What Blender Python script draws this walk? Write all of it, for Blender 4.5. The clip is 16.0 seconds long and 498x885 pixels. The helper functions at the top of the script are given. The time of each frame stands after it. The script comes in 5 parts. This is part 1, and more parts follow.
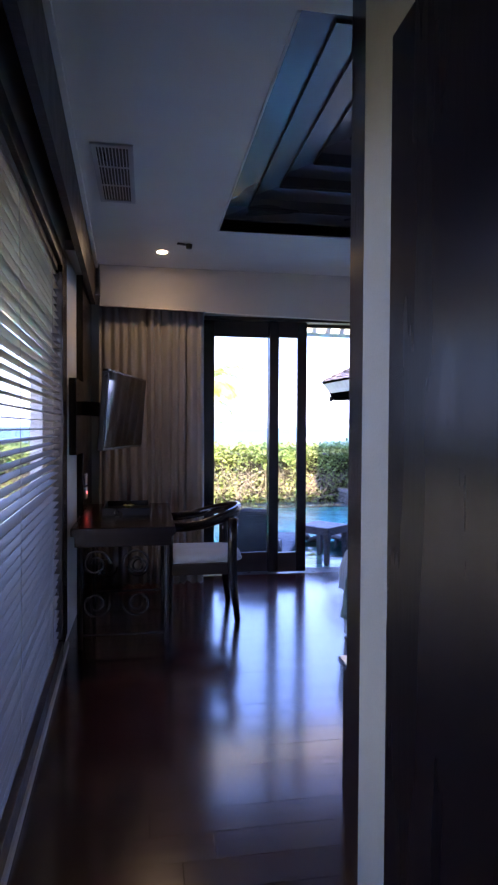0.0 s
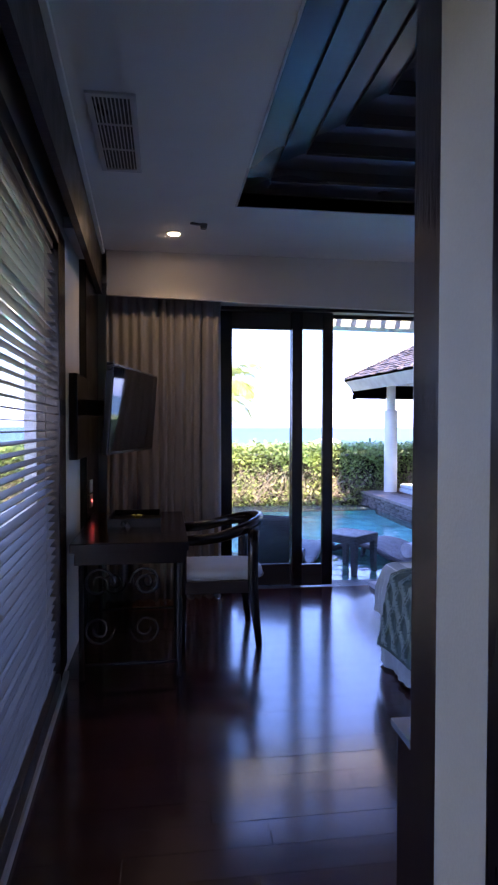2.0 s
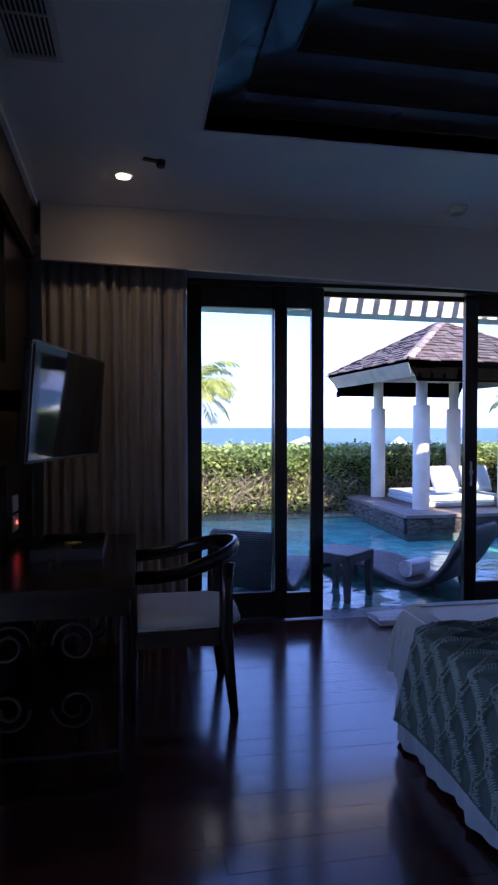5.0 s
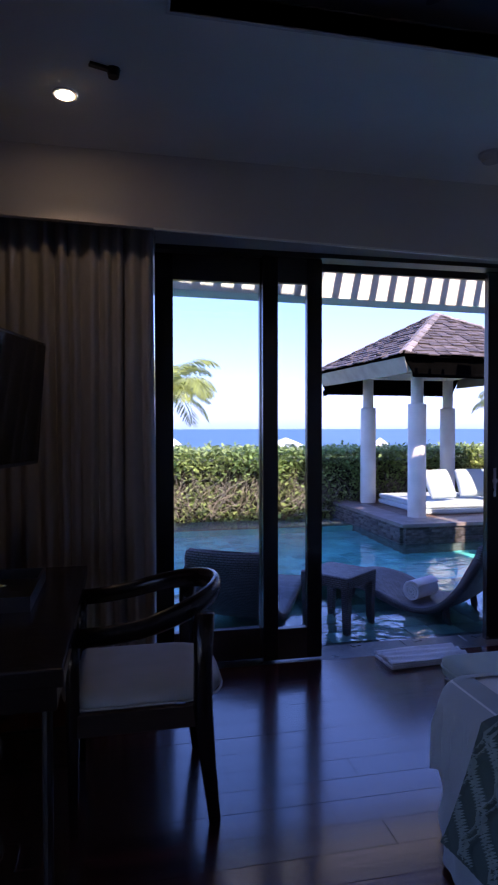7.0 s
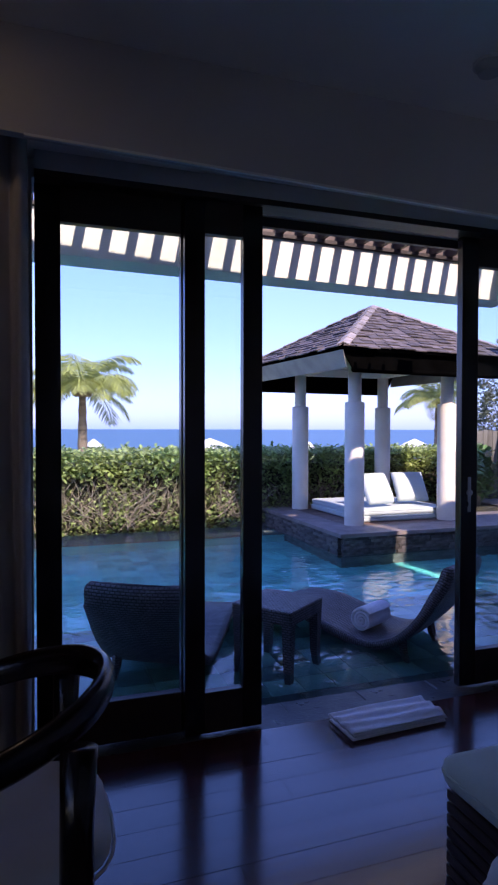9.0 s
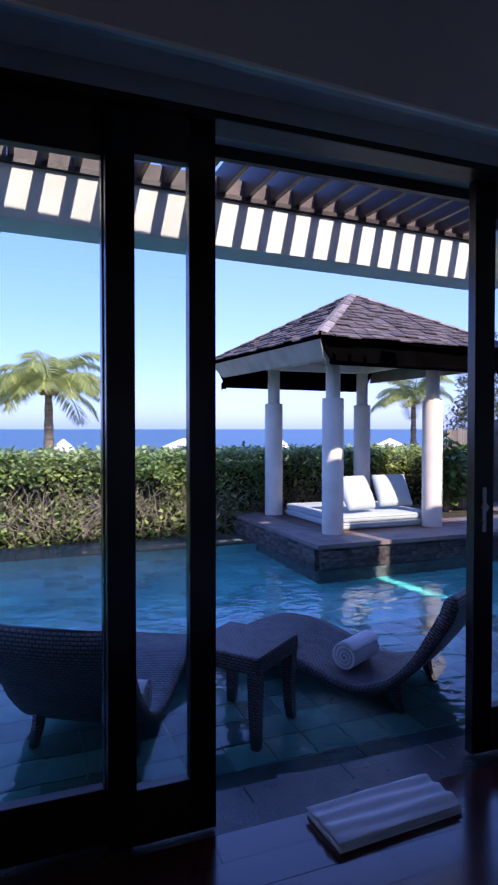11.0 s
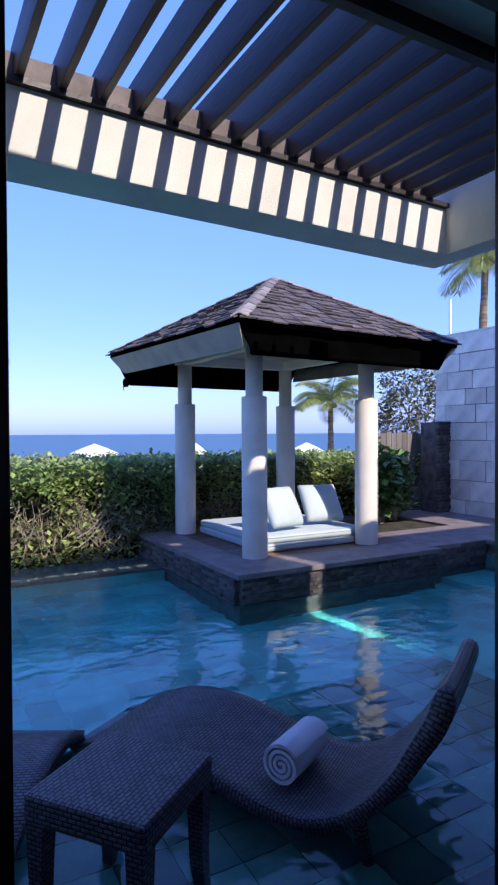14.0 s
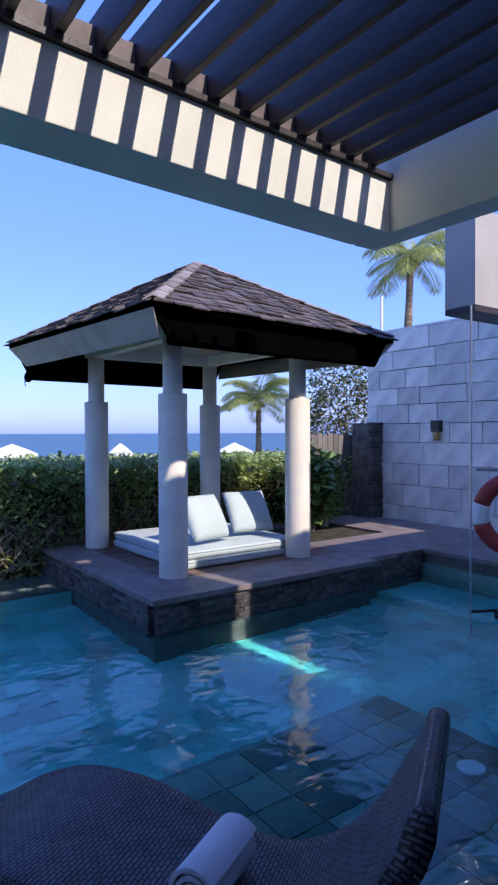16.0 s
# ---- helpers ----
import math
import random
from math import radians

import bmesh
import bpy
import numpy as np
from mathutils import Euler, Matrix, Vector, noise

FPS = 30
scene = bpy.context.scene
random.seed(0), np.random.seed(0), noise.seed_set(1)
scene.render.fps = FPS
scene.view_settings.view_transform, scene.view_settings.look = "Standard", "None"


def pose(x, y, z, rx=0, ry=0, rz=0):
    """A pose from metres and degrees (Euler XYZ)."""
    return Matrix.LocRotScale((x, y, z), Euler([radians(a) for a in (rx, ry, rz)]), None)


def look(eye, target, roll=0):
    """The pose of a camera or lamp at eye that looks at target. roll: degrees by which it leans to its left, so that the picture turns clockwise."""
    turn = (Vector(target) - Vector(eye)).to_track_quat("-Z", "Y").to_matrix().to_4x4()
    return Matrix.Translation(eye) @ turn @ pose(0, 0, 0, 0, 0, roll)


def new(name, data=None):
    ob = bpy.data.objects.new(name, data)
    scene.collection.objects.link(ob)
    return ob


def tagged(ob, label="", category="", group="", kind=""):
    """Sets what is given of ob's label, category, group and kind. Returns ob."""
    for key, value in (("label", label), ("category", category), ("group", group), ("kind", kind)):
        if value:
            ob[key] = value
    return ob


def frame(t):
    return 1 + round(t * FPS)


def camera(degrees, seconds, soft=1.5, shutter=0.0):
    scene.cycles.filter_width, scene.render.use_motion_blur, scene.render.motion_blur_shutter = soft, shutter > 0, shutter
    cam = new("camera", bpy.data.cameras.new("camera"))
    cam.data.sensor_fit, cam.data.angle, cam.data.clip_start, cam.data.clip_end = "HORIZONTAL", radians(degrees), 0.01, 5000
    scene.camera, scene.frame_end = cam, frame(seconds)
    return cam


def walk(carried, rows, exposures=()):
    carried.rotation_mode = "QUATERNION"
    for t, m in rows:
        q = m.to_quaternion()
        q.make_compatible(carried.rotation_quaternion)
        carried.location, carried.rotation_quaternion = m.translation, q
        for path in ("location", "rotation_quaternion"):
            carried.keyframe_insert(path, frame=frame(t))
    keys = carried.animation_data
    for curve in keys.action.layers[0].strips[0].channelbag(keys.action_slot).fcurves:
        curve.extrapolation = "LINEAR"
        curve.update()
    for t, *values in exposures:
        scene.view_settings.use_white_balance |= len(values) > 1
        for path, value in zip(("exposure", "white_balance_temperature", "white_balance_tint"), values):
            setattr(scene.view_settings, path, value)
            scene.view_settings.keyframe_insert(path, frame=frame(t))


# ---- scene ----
cam = camera(44.3, 16.0, soft=2.2)
PATH = [
    (0, (0.25, -0.02, 1.355), (0.583, 1.951, 1.306), 0.3),
    (0.5, (0.263, 0.081, 1.347), (0.57, 2.056, 1.299), 0.0),
    (1, (0.265, 0.213, 1.369), (0.559, 2.191, 1.317), 0.3),
    (1.5, (0.269, 0.302, 1.376), (0.554, 2.281, 1.323), 0.2),
    (2, (0.297, 0.447, 1.361), (0.574, 2.427, 1.311), 0.1),
    (2.5, (0.317, 0.593, 1.361), (0.593, 2.573, 1.31), 0.0),
    (3, (0.328, 0.754, 1.361), (0.602, 2.735, 1.31), 0.2),
    (3.5, (0.35, 0.914, 1.355), (0.653, 2.89, 1.304), 0.2),
    (4, (0.385, 1.05, 1.348), (0.718, 3.022, 1.301), 0.0),
    (6.5, (0.544, 1.918, 1.369), (0.91, 3.884, 1.316), -0.0),
    (7, (0.569, 2.12, 1.352), (0.985, 4.075, 1.307), -0.1),
    (7.5, (0.597, 2.325, 1.359), (1.133, 4.251, 1.309), 0.2),
    (8, (0.685, 2.535, 1.369), (1.255, 4.451, 1.315), -0.0),
    (8.5, (0.736, 2.747, 1.363), (1.326, 4.657, 1.309), 0.1),
    (9, (0.776, 2.956, 1.347), (1.431, 4.846, 1.303), 0.1),
    (9.5, (0.859, 3.166, 1.329), (1.552, 5.042, 1.284), 0.2),
    (12, (1.234, 3.91, 1.343), (2.026, 5.747, 1.304), -0.3),
    (12.5, (1.313, 4.099, 1.341), (2.166, 5.907, 1.303), -0.2),
    (13, (1.429, 4.274, 1.339), (2.313, 6.067, 1.301), -0.2),
    (13.5, (1.526, 4.438, 1.336), (2.422, 6.226, 1.3), -0.4),
    (14, (1.605, 4.619, 1.335), (2.58, 6.364, 1.305), -0.3),
    (14.5, (1.701, 4.743, 1.347), (2.733, 6.456, 1.313), -0.3),
    (15, (1.826, 4.877, 1.347), (2.866, 6.585, 1.314), -0.4),
    (15.5, (1.91, 5.027, 1.356), (3.01, 6.698, 1.324), -0.2),
    (16, (1.989, 5.138, 1.355), (3.162, 6.758, 1.323), -0.2),
]

EXPOSURES = [(0, 4.4, 8300, 26), (2, 4.0, 8100, 26), (4, 3.2, 7700, 24), (6.5, 2.6, 7300, 28), (9.5, 2.1, 7200, 32), (12, 1.95, 6700, 24), (16, 1.65, 6800, 18)]
walk(cam, [(t, look(eye, target, roll)) for t, eye, target, roll in PATH], EXPOSURES)

# ---- world, sun, exposure ----
SUN_DIR = Vector((0.2, -1.25, 1.0)).normalized()
world = bpy.data.worlds.new("sky")
scene.world = world
world.use_nodes = True
wn = world.node_tree
sky = wn.nodes.new("ShaderNodeTexSky")
sky.sky_type, sky.sun_disc = "NISHITA", False
sky.sun_elevation = math.asin(SUN_DIR.z)
sky.sun_rotation = math.atan2(SUN_DIR.x, SUN_DIR.y)
sky.air_density, sky.dust_density, sky.ozone_density = 1.0, 1.0, 3.0
haze = wn.nodes.new("ShaderNodeMix")
haze.data_type = "RGBA"
haze.inputs["Factor"].default_value = 0.78
haze.inputs["B"].default_value = (0.3, 0.78, 3.1, 1)
clear = wn.nodes.new("ShaderNodeHueSaturation")
clear.inputs["Saturation"].default_value = 1.1
wn.links.new(sky.outputs[0], clear.inputs["Color"])
wn.links.new(clear.outputs[0], haze.inputs["A"])
wn.links.new(haze.outputs["Result"], wn.nodes["Background"].inputs[0])
wn.nodes["Background"].inputs[1].default_value = 0.15
sun = new("sun", bpy.data.lights.new("sun", "SUN"))
sun.data.energy, sun.data.angle, sun.data.color = 1.75, radians(0.5), (1.0, 0.94, 0.85)
sun.matrix_world = look(SUN_DIR * 50, (0, 0, 0))


# ---- materials ----
def material(name, base, rough=0.6, metal=0.0, vary=0.15, scale=6.0, bump=0.1, bump_scale=60.0, stretch=(1, 1, 1), spec=0.5,
             per_object=0.0, per_island=0.0, coat=0.0, second=None, sheen=0.0, transmit=0.0):
    """Principled surface with colour variation at two scales and fine relief."""
    m = bpy.data.materials.new(name)
    m.use_nodes = True
    t = m.node_tree
    n, ln = t.nodes, t.links
    b = n["Principled BSDF"]
    b.inputs["Roughness"].default_value, b.inputs["Metallic"].default_value = rough, metal
    b.inputs["Specular IOR Level"].default_value = spec
    b.inputs["Coat Weight"].default_value = coat
    b.inputs["Coat Roughness"].default_value = 0.12
    b.inputs["Sheen Weight"].default_value = sheen
    co = n.new("ShaderNodeTexCoord")
    mp = n.new("ShaderNodeMapping")
    mp.inputs["Scale"].default_value = stretch
    ln.new(co.outputs["Object"], mp.inputs[0])
    big = n.new("ShaderNodeTexNoise")
    big.inputs["Scale"].default_value, big.inputs["Detail"].default_value = scale, 4
    fine = n.new("ShaderNodeTexNoise")
    fine.inputs["Scale"].default_value, fine.inputs["Detail"].default_value = bump_scale, 5
    ln.new(mp.outputs[0], big.inputs["Vector"])
    ln.new(mp.outputs[0], fine.inputs["Vector"])
    other = second or tuple(c * (1 - 2.2 * vary) for c in base)
    mix = n.new("ShaderNodeMix")
    mix.data_type = "RGBA"
    mix.inputs["A"].default_value, mix.inputs["B"].default_value = (*base, 1), (*other, 1)
    ramp = n.new("ShaderNodeMapRange")
    ramp.inputs["From Min"].default_value, ramp.inputs["From Max"].default_value = 0.35, 0.7
    ln.new(big.outputs["Fac"], ramp.inputs[0])
    ln.new(ramp.outputs[0], mix.inputs["Factor"])
    hsv = n.new("ShaderNodeHueSaturation")
    ln.new(mix.outputs["Result"], hsv.inputs["Color"])
    val = n.new("ShaderNodeMapRange")
    val.inputs["To Min"].default_value, val.inputs["To Max"].default_value = 1 - vary, 1 + vary
    ln.new(fine.outputs["Fac"], val.inputs[0])
    last = val.outputs[0]
    if per_object or per_island:
        amount = per_object or per_island
        src = n.new("ShaderNodeObjectInfo").outputs["Random"] if per_object else n.new("ShaderNodeNewGeometry").outputs["Random Per Island"]
        rnd = n.new("ShaderNodeMapRange")
        rnd.inputs["To Min"].default_value, rnd.inputs["To Max"].default_value = 1 - amount, 1 + amount
        ln.new(src, rnd.inputs[0])
        mul = n.new("ShaderNodeMath")
        mul.operation = "MULTIPLY"
        ln.new(rnd.outputs[0], mul.inputs[0])
        ln.new(last, mul.inputs[1])
        last = mul.outputs[0]
    ln.new(last, hsv.inputs["Value"])
    ln.new(hsv.outputs[0], b.inputs["Base Color"])
    rr = n.new("ShaderNodeMapRange")
    rr.inputs["To Min"].default_value, rr.inputs["To Max"].default_value = max(0.02, rough - min(0.1, rough * 0.4)), min(1, rough + min(0.1, rough * 0.4))
    ln.new(big.outputs["Fac"], rr.inputs[0])
    ln.new(rr.outputs[0], b.inputs["Roughness"])
    bp = n.new("ShaderNodeBump")
    bp.inputs["Strength"].default_value, bp.inputs["Distance"].default_value = bump, 0.01
    ln.new(fine.outputs["Fac"], bp.inputs["Height"])
    ln.new(bp.outputs[0], b.inputs["Normal"])
    if transmit:
        tr = n.new("ShaderNodeBsdfTranslucent")
        ln.new(hsv.outputs[0], tr.inputs[0])
        ms = n.new("ShaderNodeMixShader")
        ms.inputs[0].default_value = transmit
        ln.new(b.outputs[0], ms.inputs[1])
        ln.new(tr.outputs[0], ms.inputs[2])
        ln.new(ms.outputs[0], n["Material Output"].inputs[0])
    return m


def glass_material(name, gloss=1.0):
    m = bpy.data.materials.new(name)
    m.use_nodes = True
    n, ln = m.node_tree.nodes, m.node_tree.links
    fr, pw, fd, tp, gl, mx = (n.new("ShaderNode" + k) for k in ("LayerWeight", "Math", "Math", "BsdfTransparent", "BsdfGlossy", "MixShader"))
    fr.inputs[0].default_value = 0.5
    pw.operation, pw.inputs[1].default_value = "POWER", 5.0
    fd.operation, fd.inputs[1].default_value, fd.inputs[2].default_value = "MULTIPLY_ADD", 0.6, 0.03
    ln.new(fr.outputs["Facing"], pw.inputs[0])
    ln.new(pw.outputs[0], fd.inputs[0])
    tp.inputs[0].default_value = (0.93, 0.97, 0.97, 1)
    gl.inputs["Roughness"].default_value = 0.01
    ln.new(fd.outputs[0], mx.inputs[0])
    ln.new(tp.outputs[0], mx.inputs[1])
    ln.new(gl.outputs[0], mx.inputs[2])
    ln.new(mx.outputs[0], n["Material Output"].inputs[0])
    return m


def water_material(name, tint, scale, strength, deep=False):
    m = bpy.data.materials.new(name)
    m.use_nodes = True
    n, ln = m.node_tree.nodes, m.node_tree.links
    b = n["Principled BSDF"]
    b.inputs["Base Color"].default_value = (*tint, 1)
    b.inputs["Roughness"].default_value = 0.45 if deep else 0.015
    b.inputs["Specular IOR Level"].default_value = 0.25 if deep else 0.5
    b.inputs["IOR"].default_value = 1.33
    b.inputs["Transmission Weight"].default_value = 0.0 if deep else 1.0
    co, mp = n.new("ShaderNodeTexCoord"), n.new("ShaderNodeMapping")
    mp.inputs["Scale"].default_value = (1.0, 1.35, 1.0)
    ln.new(co.outputs["Object"], mp.inputs[0])
    a, c, add = n.new("ShaderNodeTexNoise"), n.new("ShaderNodeTexNoise"), n.new("ShaderNodeMath")
    a.inputs["Scale"].default_value, a.inputs["Detail"].default_value, a.inputs["Distortion"].default_value = scale, 1.5, 0.6
    c.inputs["Scale"].default_value, c.inputs["Detail"].default_value = scale * 3.5, 1.0
    add.operation = "MULTIPLY_ADD"
    add.inputs[1].default_value = 0.16
    ln.new(mp.outputs[0], a.inputs["Vector"])
    ln.new(mp.outputs[0], c.inputs["Vector"])
    ln.new(c.outputs["Fac"], add.inputs[0])
    ln.new(a.outputs["Fac"], add.inputs[2])
    bp = n.new("ShaderNodeBump")
    bp.inputs["Strength"].default_value, bp.inputs["Distance"].default_value = strength, 0.05
    ln.new(add.outputs[0], bp.inputs["Height"])
    ln.new(bp.outputs[0], b.inputs["Normal"])
    return m


def wicker_material(name, base):
    """Woven strips: two crossed wave patterns as relief."""
    m = material(name, base, 0.45, vary=0.2, scale=20, bump=0.0)
    n, ln = m.node_tree.nodes, m.node_tree.links
    co = n.new("ShaderNodeUVMap")
    br = n.new("ShaderNodeTexBrick")
    br.offset, br.squash = 0.5, 1.0
    br.inputs["Scale"].default_value = 1.0
    br.inputs["Brick Width"].default_value, br.inputs["Row Height"].default_value = 0.03, 0.0145
    br.inputs["Mortar Size"].default_value, br.inputs["Mortar Smooth"].default_value = 0.004, 0.6
    br.inputs["Color1"].default_value, br.inputs["Color2"].default_value, br.inputs["Mortar"].default_value = (1, 1, 1, 1), (0.8, 0.8, 0.8, 1), (0, 0, 0, 1)
    ln.new(co.outputs[0], br.inputs["Vector"])
    bp = n.new("ShaderNodeBump")
    bp.inputs["Strength"].default_value, bp.inputs["Distance"].default_value = 1.0, 0.006
    ln.new(br.outputs["Color"], bp.inputs["Height"])
    b = n["Principled BSDF"]
    ln.new(bp.outputs[0], b.inputs["Normal"])
    old = b.inputs["Base Color"].links[0].from_socket
    mul = n.new("ShaderNodeMix")
    mul.data_type, mul.blend_type = "RGBA", "MULTIPLY"
    mul.inputs["Factor"].default_value = 0.9
    ln.new(old, mul.inputs["A"])
    ln.new(br.outputs["Color"], mul.inputs["B"])
    ln.new(mul.outputs["Result"], b.inputs["Base Color"])
    return m


def glow_material(name, colour, strength):
    m = bpy.data.materials.new(name)
    m.use_nodes = True
    b = m.node_tree.nodes["Principled BSDF"]
    b.inputs["Base Color"].default_value = (*colour, 1)
    b.inputs["Emission Color"].default_value = (*colour, 1)
    b.inputs["Emission Strength"].default_value = strength
    return m


